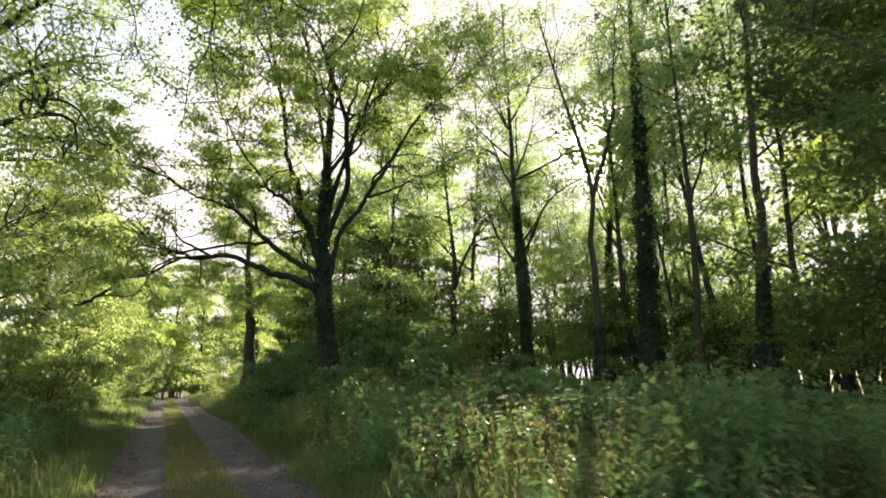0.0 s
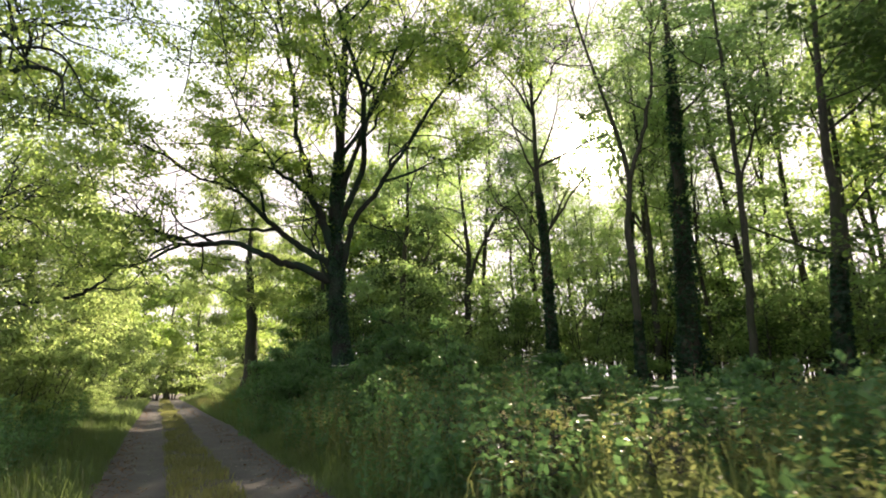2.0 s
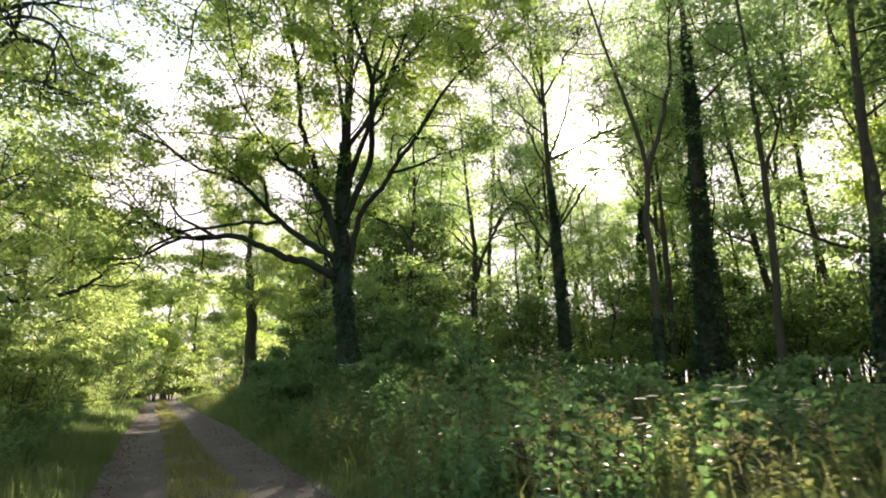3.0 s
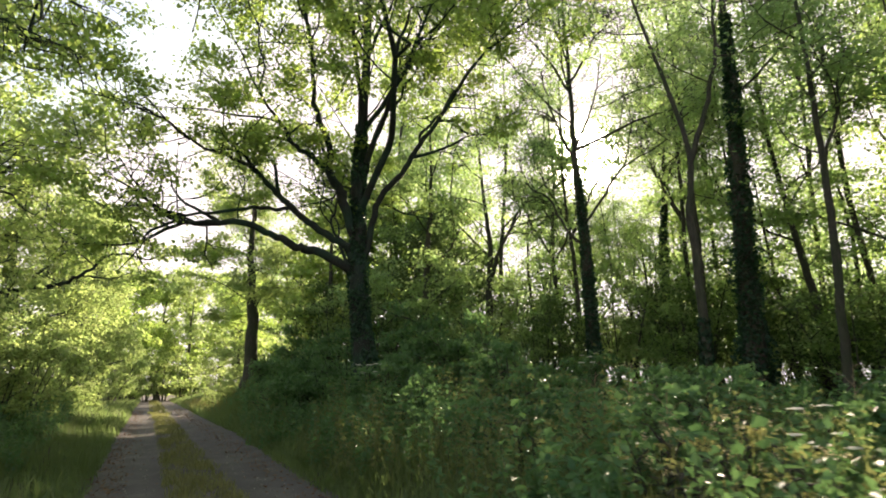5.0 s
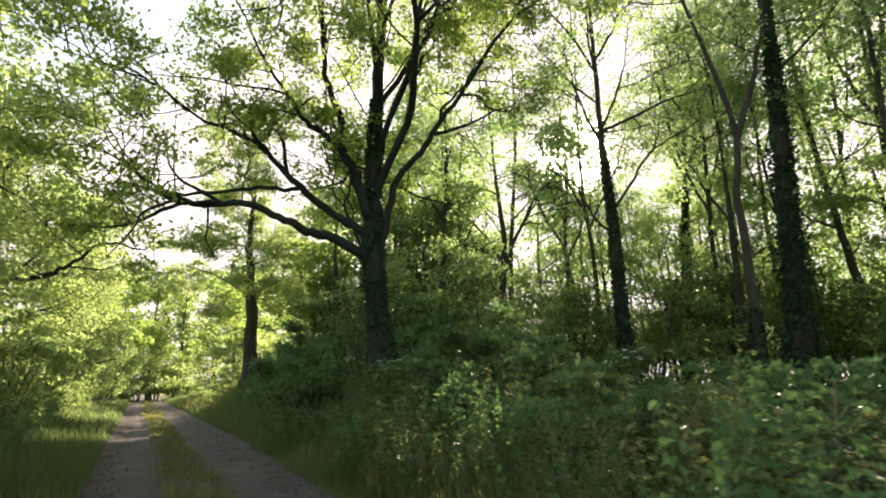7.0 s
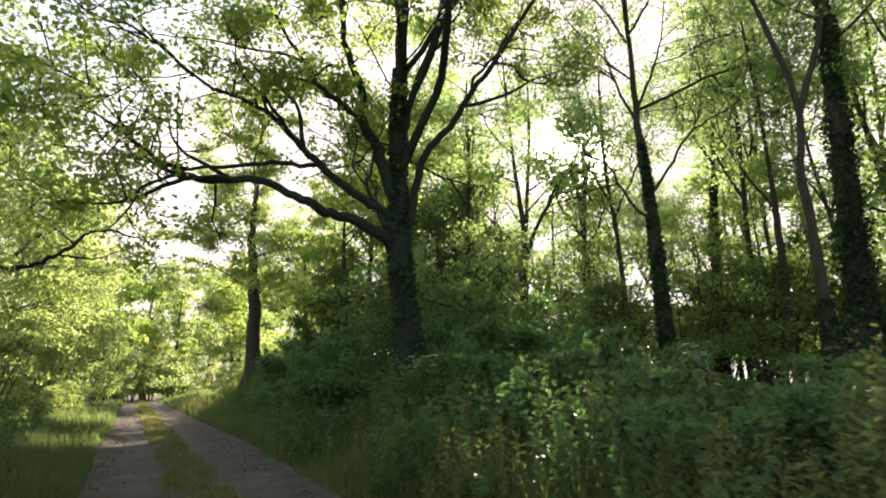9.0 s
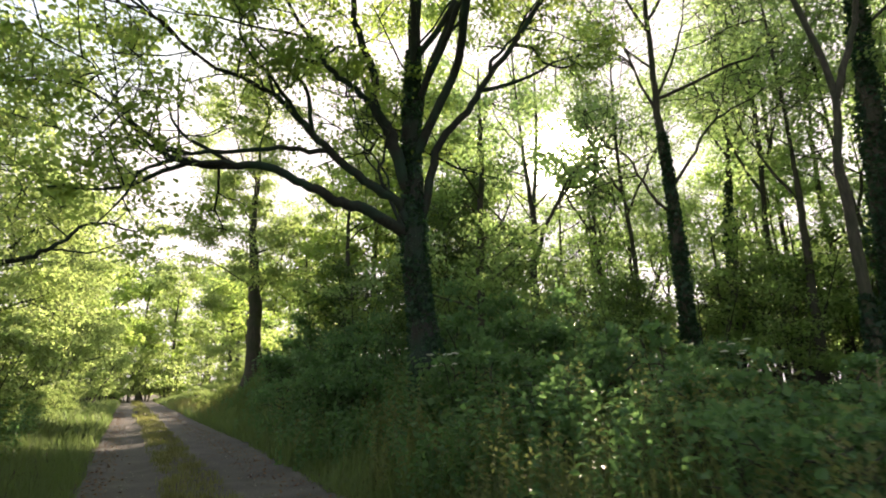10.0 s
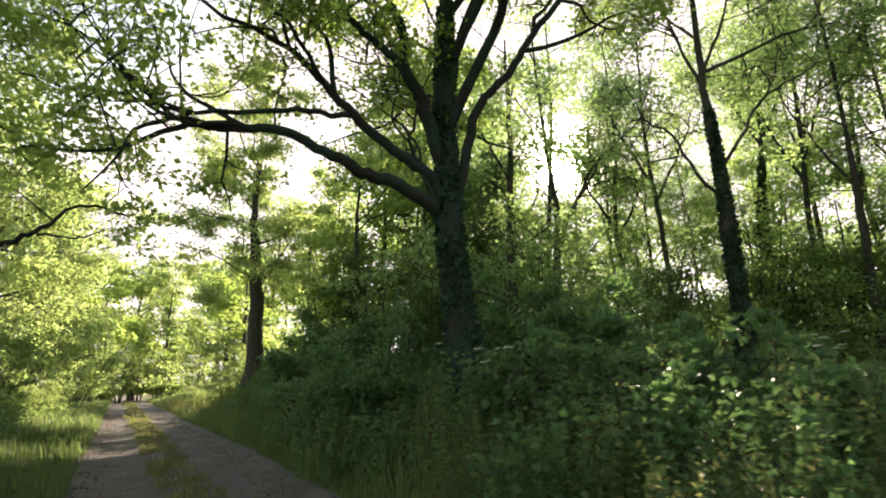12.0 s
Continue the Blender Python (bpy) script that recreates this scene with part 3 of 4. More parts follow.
# ---- the wood ----
oak_limbs = [
    ([(5.57, 19.43, 4.75), (4.51, 19.56, 5.3), (3.83, 19.64, 5.42), (3.29, 19.7, 5.72), (2.37, 19.81, 5.98), (1.45, 19.92, 5.76), (0.9, 19.98, 5.75), (-0.14, 20.1, 5.16), (-1.3, 20.3, 5.1)], 0.13, 0.02, 0.9),
    ([(5.5, 19.45, 5.1), (5.21, 19.47, 5.58), (4.5, 19.56, 6.0), (3.59, 19.67, 6.59), (2.92, 19.75, 7.27), (2.17, 19.84, 7.73), (0.84, 20.0, 8.21), (-0.6, 20.2, 9.4)], 0.12, 0.025, 0.9),
    ([(3.62, 19.66, 6.55), (2.35, 19.81, 6.36), (0.81, 20.0, 6.05), (-0.26, 20.13, 6.1), (-1.4, 20.3, 6.2)], 0.055, 0.015, 0.8),
    ([(5.5, 19.44, 5.9), (5.1, 19.48, 7.04), (4.73, 19.53, 7.73), (4.54, 19.55, 8.6), (4.2, 19.6, 10.2), (3.9, 19.7, 12.6), (3.7, 19.6, 14.5)], 0.15, 0.03),
    ([(4.75, 19.53, 7.6), (4.48, 19.56, 8.05), (3.77, 19.64, 8.37), (3.2, 19.7, 9.0), (2.2, 19.6, 10.4), (1.2, 19.4, 12.2)], 0.09, 0.02),
    ([(5.65, 19.42, 7.7), (6.21, 19.35, 9.66), (6.9, 19.4, 11.9), (7.4, 19.5, 14.2)], 0.10, 0.025),
    ([(5.66, 19.42, 3.6), (5.5, 19.44, 4.4), (5.21, 19.47, 5.34), (4.9, 19.51, 6.24), (4.89, 19.51, 7.38), (4.3, 19.57, 8.3)], 0.06, 0.02),
    ([(5.75, 19.3, 5.2), (6.1, 19.0, 6.9), (6.7, 18.5, 8.1), (7.3, 17.95, 9.2), (8.3, 17.0, 11.0), (9.6, 15.9, 12.5), (10.6, 15.0, 13.6)], 0.10, 0.025, 1.3),
    ([(5.6, 19.4, 6.6), (6.0, 18.0, 8.6), (5.2, 16.4, 10.6), (4.0, 15.2, 12.2), (2.6, 14.6, 12.8)], 0.11, 0.02),
    ([(5.6, 19.5, 6.3), (6.2, 21.0, 8.2), (6.8, 22.6, 10.4)], 0.11, 0.03),
    ([(4.1, 19.6, 11.0), (3.2, 18.6, 13.6), (2.2, 17.4, 15.0), (1.0, 16.6, 14.8), (0.2, 16.2, 13.4)], 0.06, 0.015),
    ([(2.2, 17.4, 15.0), (1.9, 17.0, 13.6), (1.95, 16.8, 12.0), (2.1, 16.7, 10.8)], 0.03, 0.01),
    ([(6.9, 19.4, 11.9), (8.0, 18.4, 13.6), (9.4, 17.6, 14.6)], 0.06, 0.015),
    ([(5.66, 19.4, 9.3), (7.4, 18.8, 12.4), (9.0, 18.2, 15.2)], 0.08, 0.02, 1.3),
    ([(5.62, 19.4, 8.8), (4.8, 18.3, 12.3), (3.6, 17.2, 15.6)], 0.08, 0.02),
    ([(5.7, 19.2, 8.2), (6.3, 17.2, 11.2), (7.0, 15.6, 13.8)], 0.08, 0.02),
    ([(5.75, 19.4, 12.0), (6.6, 19.0, 14.6), (7.2, 18.8, 17.2)], 0.06, 0.02),
    ([(3.9, 19.7, 12.6), (2.6, 19.4, 14.8), (1.2, 19.2, 16.2)], 0.05, 0.015),
    ([(0.84, 20.0, 8.21), (-0.4, 19.4, 8.6), (-1.8, 18.8, 8.4)], 0.04, 0.012),
]
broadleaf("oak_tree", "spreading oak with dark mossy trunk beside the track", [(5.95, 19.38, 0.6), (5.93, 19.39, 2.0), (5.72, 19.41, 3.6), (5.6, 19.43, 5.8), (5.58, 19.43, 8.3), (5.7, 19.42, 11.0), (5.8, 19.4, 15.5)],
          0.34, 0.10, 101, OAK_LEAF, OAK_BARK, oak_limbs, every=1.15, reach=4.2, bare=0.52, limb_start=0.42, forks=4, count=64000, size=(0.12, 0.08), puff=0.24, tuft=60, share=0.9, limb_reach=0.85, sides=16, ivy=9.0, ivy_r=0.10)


def forest_tree(label, nodes, r0, seed, leaf=ASH_LEAF, limbs=(), **kw):
    nodes = list(nodes)
    x, y = nodes[0][:2]
    nodes[0] = (x, y, float(ground_z(x, y)) + 0.02)
    return broadleaf("forest_tree", label, nodes, r0, 0.03, seed, leaf, GREY_BARK, limbs, group="trees of the wood", **{"size": (0.13, 0.085), "puff": 0.26, "every": 0.95, "forks": 2, **kw})


forest_tree("slim ivy-clad tree leaning over the undergrowth", [(14.05, 18.6, 0), (14.0, 18.6, 5), (13.95, 18.6, 7.5), (13.85, 18.65, 10.3), (13.8, 18.6, 14), (13.6, 18.4, 19)], 0.20, 201,
            limbs=[([(13.9, 18.65, 9.6), (13.2, 19.0, 11.6), (12.9, 19.2, 13.6)], 0.05, 0.02), ([(13.9, 18.65, 10.2), (14.4, 18.0, 12.0), (14.7, 17.7, 14.0)], 0.05, 0.02),
                    ([(13.85, 18.6, 12.5), (12.8, 19.2, 14.6), (11.6, 19.8, 16.4)], 0.05, 0.015, 1.4), ([(13.85, 18.6, 13.0), (14.9, 18.0, 15.0), (15.9, 17.4, 17.0)], 0.05, 0.015, 1.4),
                    ([(14.0, 18.6, 7.2), (15.2, 17.9, 9.0), (16.6, 17.2, 10.4), (17.8, 16.6, 11.0)], 0.05, 0.015, 0.5), ([(14.0, 18.6, 6.2), (12.9, 19.3, 8.2), (12.0, 20.0, 9.8)], 0.05, 0.015, 0.6)], ivy=8.5, ivy_r=0.12, bare=0.5, count=8500, reach=5.0, share=0.9)
forest_tree("tall thick tree with an ivy-covered trunk", [(16.7, 14.7, 0), (16.86, 14.53, 5), (17.04, 14.32, 9.7), (17.2, 14.15, 14.7), (17.3, 14.0, 22)], 0.34, 202,
            ivy=14, ivy_r=0.3, bare=0.5, count=4500)
forest_tree("slender tree forking into two stems", [(13.7, 14.2, 0), (13.8, 14.1, 4.2), (13.78, 14.14, 6.2), (13.9, 13.96, 8.0), (13.69, 14.25, 10.3), (13.4, 14.6, 12.3), (13.0, 15.2, 16)], 0.13, 203,
            limbs=[([(13.9, 13.96, 7.9), (14.4, 13.3, 10.4), (14.6, 13.0, 12.5), (14.8, 12.7, 15.5)], 0.08, 0.02)], bare=0.72, count=3200, ivy=3.0, ivy_r=0.06)
forest_tree("straight dark tree at the edge of the wood", [(13.7, 8.6, 0), (13.88, 8.37, 3.1), (14.0, 8.14, 5.3), (14.06, 8.06, 7.7), (14.2, 7.82, 10.5), (14.4, 7.5, 18)], 0.17, 204, bare=0.45, count=4000, ivy=4, ivy_r=0.08)
forest_tree("slim tree with crooked upper branches", [(15.25, 11.57, 0), (15.43, 11.33, 4.8), (15.52, 11.2, 8.3), (15.4, 11.1, 11), (15.7, 11.2, 18)], 0.12, 205,
            limbs=[([(15.5, 11.25, 7.0), (16.2, 10.9, 9.0), (16.5, 10.6, 11.0)], 0.05, 0.02)], bare=0.38, count=4800)
forest_tree("slanting tree at the field edge of the wood", [(20.62, 14.37, 0), (20.6, 14.4, 3), (20.4, 14.6, 6), (20.2, 14.9, 10), (20.0, 15, 18)], 0.2, 206, bare=0.35, count=5000)
forest_tree("forked tree with leaning stems behind the oak", [(14.8, 25.9, 0), (14.75, 25.95, 5.3), (14.85, 25.85, 8), (14.65, 26.05, 11.2), (14.4, 26.3, 17)], 0.2, 207,
            limbs=[([(14.85, 25.85, 6.6), (15.3, 25.4, 8.2), (16.1, 24.6, 10.2), (17.3, 23.4, 11.8)], 0.10, 0.03)], bare=0.42, count=3500, reach=4.2)
forest_tree("dark trunk close behind the oak", [(9.2, 22.0, 0), (9.15, 21.9, 3), (9.3, 22.0, 6), (9.6, 22.2, 9), (9.7, 22.4, 12)], 0.16, 208, bare=0.22, count=6500, reach=3.8)
forest_tree("sparse ash with bare upper twigs near the field", [(20.4, 27.6, 0), (20.5, 27.5, 5), (20.3, 27.6, 9), (20.6, 27.4, 13), (20.5, 27.5, 18)], 0.17, 212,
            limbs=[([(20.35, 27.6, 8.0), (21.3, 26.8, 10.6), (21.9, 26.3, 13.4)], 0.07, 0.02), ([(20.3, 27.6, 8.6), (19.3, 28.3, 11.0), (18.8, 28.8, 13.6)], 0.07, 0.02)], bare=0.52, count=3900, reach=3.5)
forest_tree("bare-branched tree near the field edge", [(22.6, 22.5, 0), (22.77, 22.13, 7.7), (22.97, 21.67, 12.2), (23.12, 21.34, 19.5)], 0.2, 209,
            limbs=[([(22.97, 21.7, 11.5), (23.5, 20.5, 14.4), (23.8, 20.0, 16.5)], 0.07, 0.02), ([(22.95, 21.7, 11.0), (22.4, 22.6, 13.8), (22.2, 23.0, 16.0)], 0.06, 0.02)], bare=0.5, count=4500, ivy=10, ivy_r=0.3)
forest_tree("thin tree with spreading bare twigs", [(18.3, 17.3, 0), (18.34, 17.17, 5.5), (18.36, 17.1, 7.6), (18.37, 17.1, 9.4), (18.3, 17.2, 17)], 0.14, 210,
            limbs=[([(18.36, 17.1, 7.0), (18.05, 18.1, 9.2), (17.9, 18.6, 11.0)], 0.05, 0.015)], bare=0.62, count=3200)
forest_tree("tall thin tree with airy twigs in the sun", [(18.0, 23.6, 0), (18.1, 23.5, 6), (17.9, 23.7, 11), (18.0, 23.6, 17)], 0.13, 217,
            limbs=[([(18.0, 23.6, 8.4), (19.0, 22.7, 11.0), (19.6, 22.1, 13.8)], 0.06, 0.02), ([(18.0, 23.6, 9.0), (17.2, 24.4, 11.6), (16.7, 24.9, 14.4)], 0.06, 0.02)], bare=0.56, count=4300, reach=3.6, share=0.9)
for x, y, h, sd in ((24.2, 28.6, 13.6, 213), (27.4, 33.4, 15, 214), (21.6, 31.2, 13, 215), (26.4, 23.6, 11.5, 216)):
    forest_tree("sparse tree spreading its twigs before the field", [(x, y, 0), (x + 0.15, y, h * 0.3), (x - 0.1, y + 0.1, h * 0.65), (x + 0.1, y, h)], 0.16, sd,
                limbs=[([(x, y, h * 0.34), (x + 1.0, y - 1.0, h * 0.55), (x + 1.6, y - 1.6, h * 0.8)], 0.07, 0.02), ([(x, y, h * 0.42), (x - 0.9, y + 0.9, h * 0.62), (x - 1.5, y + 1.4, h * 0.85)], 0.06, 0.02)],
                bare=0.24, count=4000, size=(0.2, 0.14), puff=0.34, reach=4.4, share=0.9)
forest_tree("straight tree standing in sunlit grass by the track", [(5.75, 35, 0), (5.55, 35, 6), (5.3, 35, 9.4), (5.5, 35, 15)], 0.36, 211, SUNLIT_LEAF, bare=0.2, count=30000, up=0.05, reach=4.8)
broadleaf("holly_tree", "dense dark holly at the edge of the wood", [(12.6, 3.6, 0.2), (12.6, 3.6, 4), (12.5, 3.7, 8), (12.6, 3.6, 13)], 0.16, 0.03, 240, DARK_LEAF, GREY_BARK, every=0.6, reach=4.4, bare=0.08, count=24000, size=(0.15, 0.10), puff=0.3)
for x, y, h, sd in ((12.2, 29.0, 9.2, 241), (15.0, 29.8, 7.0, 242)):
    broadleaf("hawthorn_tree", "dark bushy hawthorn behind the oak", [(x, y, 0.3), (x + 0.1, y, 3), (x + 0.2, y, 6), (x, y, h)], 0.16, 0.03, sd, DARK_LEAF, GREY_BARK,
              every=0.55, reach=4.4, bare=0.05, count=17000, size=(0.17, 0.11), puff=0.24)

# ---- trees over the left verge ----
left_limbs = [([(-5.5, 17.2, 8.4), (-3.4, 15.8, 11.2), (-0.8, 14.4, 12.6), (1.6, 13.4, 12.4), (3.2, 12.9, 11.4)], 0.10, 0.02),
              ([(0.4, 13.9, 12.6), (0.9, 13.6, 11.4), (0.8, 13.5, 10.2), (1.0, 13.4, 9.2)], 0.03, 0.008),
              ([(-5.4, 17.2, 5.0), (-4.4, 16.0, 6.6), (-3.2, 14.4, 7.4), (-2.0, 13.2, 7.2), (-1.4, 12.6, 6.4)], 0.10, 0.02),
              ([(-5.5, 17.2, 7.0), (-4.2, 17.6, 9.6), (-3.0, 18.0, 11.0), (-1.6, 18.2, 11.4)], 0.09, 0.02),
              ([(-5.5, 17.2, 4.6), (-4.6, 19.0, 5.6), (-3.6, 21.0, 6.4), (-2.8, 22.5, 6.4)], 0.10, 0.02)]
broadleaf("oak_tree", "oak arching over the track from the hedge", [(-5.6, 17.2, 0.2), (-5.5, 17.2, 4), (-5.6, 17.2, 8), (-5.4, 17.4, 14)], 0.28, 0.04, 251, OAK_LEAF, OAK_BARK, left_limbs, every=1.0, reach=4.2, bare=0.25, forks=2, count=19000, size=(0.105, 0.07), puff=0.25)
# a crooked branch that the first of the hedge's oaks holds out over the track
over_track = {0: [([(-6.9, 28.2, 4.4), (-4.6, 28.8, 4.9), (-2.55, 29, 5.4), (-1.86, 29, 5.78), (-1.42, 29, 6.34), (-0.52, 29, 6.72), (0.36, 29, 6.65), (0.83, 29, 7.27)], 0.09, 0.014, 0.4),
                  ([(-1.86, 29, 5.78), (-1.0, 28.8, 5.7), (-0.2, 28.6, 5.95), (0.5, 28.5, 5.8)], 0.035, 0.01, 0.4)]}
for i, (x, y, h) in enumerate(((-7.0, 28, 15), (-5.8, 40, 15), (-4.6, 52, 15))):
    broadleaf("oak_tree", "sunlit oak standing in the hedge", [(x, y, 0.2), (x + 0.1, y, h * 0.4), (x - 0.1, y, h * 0.7), (x, y, h)], 0.26, 0.04, 255 + i, SUNLIT_LEAF, OAK_BARK,
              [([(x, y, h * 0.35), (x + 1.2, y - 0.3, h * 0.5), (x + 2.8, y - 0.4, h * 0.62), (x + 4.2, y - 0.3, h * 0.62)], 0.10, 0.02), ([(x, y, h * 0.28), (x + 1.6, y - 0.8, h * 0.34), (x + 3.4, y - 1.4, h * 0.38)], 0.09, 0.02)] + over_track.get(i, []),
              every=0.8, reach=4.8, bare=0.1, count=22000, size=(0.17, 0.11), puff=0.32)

# ---- bushes ----
rng = np.random.default_rng(77)


def plant_bushes(protos, spots):
    for k, (x, y, s) in enumerate(spots):
        z = float(ground_z(x, y))
        p = protos[k % len(protos)]
        m = pose(x, y, z, rng.uniform(-3, 3), rng.uniform(-3, 3), rng.uniform(0, 360))
        girth, tall = s * rng.uniform(0.85, 1.1), s * rng.uniform(0.85, 1.2)
        if k < len(protos):
            p.matrix_basis = m @ Matrix.Diagonal((girth, girth, tall, 1))
        else:
            c = copy_thing(p, m)
            c.scale = (girth, girth, tall)


hedge = [shrub("hedge_bush", "sunlit yellow-green hazel bush beside the track", (0, 0, 0), 4.0, 3.4, 300 + i, SUNLIT_LEAF, 3500, (0.135, 0.092), 7, group="bushes of the hedge", puff=0.2) for i in range(3)]
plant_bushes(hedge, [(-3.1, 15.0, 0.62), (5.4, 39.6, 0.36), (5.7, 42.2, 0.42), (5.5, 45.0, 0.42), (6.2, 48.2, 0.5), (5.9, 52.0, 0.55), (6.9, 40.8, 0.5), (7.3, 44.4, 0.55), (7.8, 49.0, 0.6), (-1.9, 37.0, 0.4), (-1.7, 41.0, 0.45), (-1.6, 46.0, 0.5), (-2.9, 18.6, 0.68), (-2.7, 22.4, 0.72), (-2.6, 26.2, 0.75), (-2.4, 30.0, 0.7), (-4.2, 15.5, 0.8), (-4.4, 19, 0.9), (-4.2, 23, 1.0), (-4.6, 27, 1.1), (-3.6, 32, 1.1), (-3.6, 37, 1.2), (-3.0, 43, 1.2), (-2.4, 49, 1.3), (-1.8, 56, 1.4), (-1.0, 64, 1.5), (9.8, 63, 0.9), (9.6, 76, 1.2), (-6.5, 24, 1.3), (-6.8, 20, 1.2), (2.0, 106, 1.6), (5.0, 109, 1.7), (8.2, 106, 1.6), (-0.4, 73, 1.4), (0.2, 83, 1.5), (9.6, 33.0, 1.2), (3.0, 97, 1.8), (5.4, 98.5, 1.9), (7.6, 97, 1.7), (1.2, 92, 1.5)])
under = [shrub("hazel_bush", "leafy hazel bush in the shade of the wood", (0, 0, 0), 4.0, 3.0, 310 + i, DARK_LEAF if i == 1 else ASH_LEAF, 2500, (0.105, 0.07), 7, group="bushes of the wood", puff=0.24, low=0.4, tuft=34) for i in range(3)]
plant_bushes(under, [(19.4, 25.4, 1.5), (24.2, 23.6, 1.7), (16.2, 26.4, 1.4), (28.0, 17.0, 1.7), (22.8, 17.8, 1.6), (26.6, 14.8, 1.6), (23.4, 8.8, 1.5), (27.4, 12.0, 1.6), (17.2, 20.2, 1.4), (12.6, 25.6, 1.4), (20.5, 23.4, 1.5), (25.0, 22.0, 1.5), (24.2, 16.6, 1.4), (22.0, 20.2, 1.4), (21.5, 11.5, 1.4), (26.0, 25.0, 1.6), (19.0, 29.0, 1.6), (22.5, 27.0, 1.6), (17.0, 12.0, 1.1), (20.0, 14.0, 1.2), (15.8, 7.4, 1.2), (18.4, 8.4, 1.3), (25.4, 18.6, 1.5), (9.5, 26, 1.3), (11.5, 23.5, 1.3), (19.5, 18.4, 1.7), (23.0, 19.2, 1.3), (17.5, 24.5, 1.8), (19.5, 6.5, 1.7),
                     (23.5, 11.6, 1.3), (15.4, 22.6, 1.5), (9.0, 30, 1.5), (7.8, 27.4, 1.15), (8.0, 32.4, 1.25), (16.5, 4.2, 1.6), (9.0, 32.5, 1.5), (17.6, 9.6, 1.1), (8.4, 24.6, 1.0), (12.0, 19.6, 0.75), (10.8, 21.0, 1.0),
                     (19.0, 12.2, 1.3), (16.4, 17.0, 1.0), (24.5, 8.0, 1.8), (14.0, 21.0, 1.2), (16.0, 28.0, 1.8), (22.0, 14.6, 1.5), (26.2, 18.0, 1.6), (19.6, 20.8, 1.8), (18.6, 14.2, 1.0)])
elder = [shrub("elder_bush", "dark elder bush on the bank", (0, 0, 0), 2.3, 2.4, 320 + i, WEED_LEAF, 3000, (0.14, 0.075), 8, group="bushes of the bank", puff=0.18) for i in range(2)]
plant_bushes(elder, [(7.6, 20.4, 1.1), (8.0, 17.6, 0.95), (4.7, 21.6, 0.85), (4.9, 23.6, 0.9), (9.6, 18.6, 1.0), (11.6, 16.8, 0.9), (7.0, 23.5, 0.9), (6.8, 27, 1.0), (7.4, 31, 1.1), (7.2, 34.0, 0.7), (9.5, 15.5, 0.55), (10.5, 12.5, 0.5)])

bramble = [shrub("bramble_bush", "broad-leaved bramble in the undergrowth", (0, 0, 0), 1.15, 1.5, 340 + i, WEED_LEAF, 2000, (0.085, 0.06), 8, group="brambles", puff=0.10) for i in range(3)]
plant_bushes(bramble, [(5.4, 9.2, 0.7), (7.4, 9.6, 1.0), (6.6, 7.2, 0.9), (8.2, 11.8, 1.1), (9.0, 14.2, 1.1), (6.6, 13.6, 1.0), (5.4, 15.6, 1.0), (7.2, 16.2, 1.2), (10.6, 10.4, 1.0), (9.6, 7.8, 1.0), (11.6, 13.2, 1.1), (12.2, 9.6, 1.0),
                       (5.8, 17.4, 1.1), (4.9, 21.6, 1.3), (12.4, 16.4, 1.0), (11.2, 6.4, 1.0), (8.4, 5.4, 1.0), (14.6, 16.6, 1.0), (16.0, 12.8, 0.9), (4.8, 11.6, 0.8), (6.0, 11.0, 0.9), (10.0, 17.2, 1.1), (4.7, 25.0, 1.3), (5.4, 29.0, 1.4)])
def meadowsweet(i):
    """A tall weed with frothy cream flower tufts at its tips."""
    w = shrub("tall_weed", "pale yellow-green weed with cream blossom", (0, 0, 0), 1.0, 0.8, 350 + i, PALE_LEAF, 650, (0.06, 0.03), 8, category="weed", group="pale weeds", puff=0.06)
    rng_ = np.random.default_rng(380 + i)
    top = rng_.normal(size=(7, 3)) * (0.24, 0.24, 0.10) + (0, 0, 0.9)
    pts = np.repeat(top, 12, axis=0) + rng_.normal(size=(84, 3)) * 0.022
    part("blossom", leaves_mesh("blossom", pts, 0.022, 0.018, rng_, CREAM, 0.5), w, "frothy cream blossom", "stuff")
    return w


sapling = [shrub("sycamore_sapling", "young sycamore with broad bright green leaves", (0, 0, 0), 1.5, 1.0, 390 + i, WEED_LEAF, 330, (0.125, 0.11), 5, category="sapling", group="sycamore saplings", puff=0.10, low=0.3) for i in range(2)]
plant_bushes(sapling, [(5.9, 9.1, 0.85), (6.6, 9.9, 0.95), (8.2, 7.2, 1.0), (9.6, 12.6, 1.1), (7.6, 14.6, 1.2), (8.6, 16.6, 1.3), (6.9, 18.4, 1.3), (5.2, 17.0, 1.0), (10.4, 8.8, 1.1), (6.2, 12.2, 0.9), (7.9, 20.8, 1.6), (5.0, 14.2, 0.8)])
pale = [meadowsweet(i) for i in range(2)]
plant_bushes(pale, [(4.05, 3.9, 0.8), (4.5, 3.2, 0.8), (3.9, 2.6, 0.7), (3.5, 6.6, 0.8), (4.95, 10.9, 0.9), (3.9, 7.5, 1.0), (4.3, 8.2, 1.1), (4.1, 6.8, 0.9), (4.7, 7.7, 1.0), (5.0, 6.2, 0.9), (5.6, 10.2, 1.0), (6.2, 9.0, 1.0), (6.9, 8.2, 1.0), (6.0, 6.0, 1.0), (7.6, 10.9, 0.9), (4.4, 5.6, 0.8)])



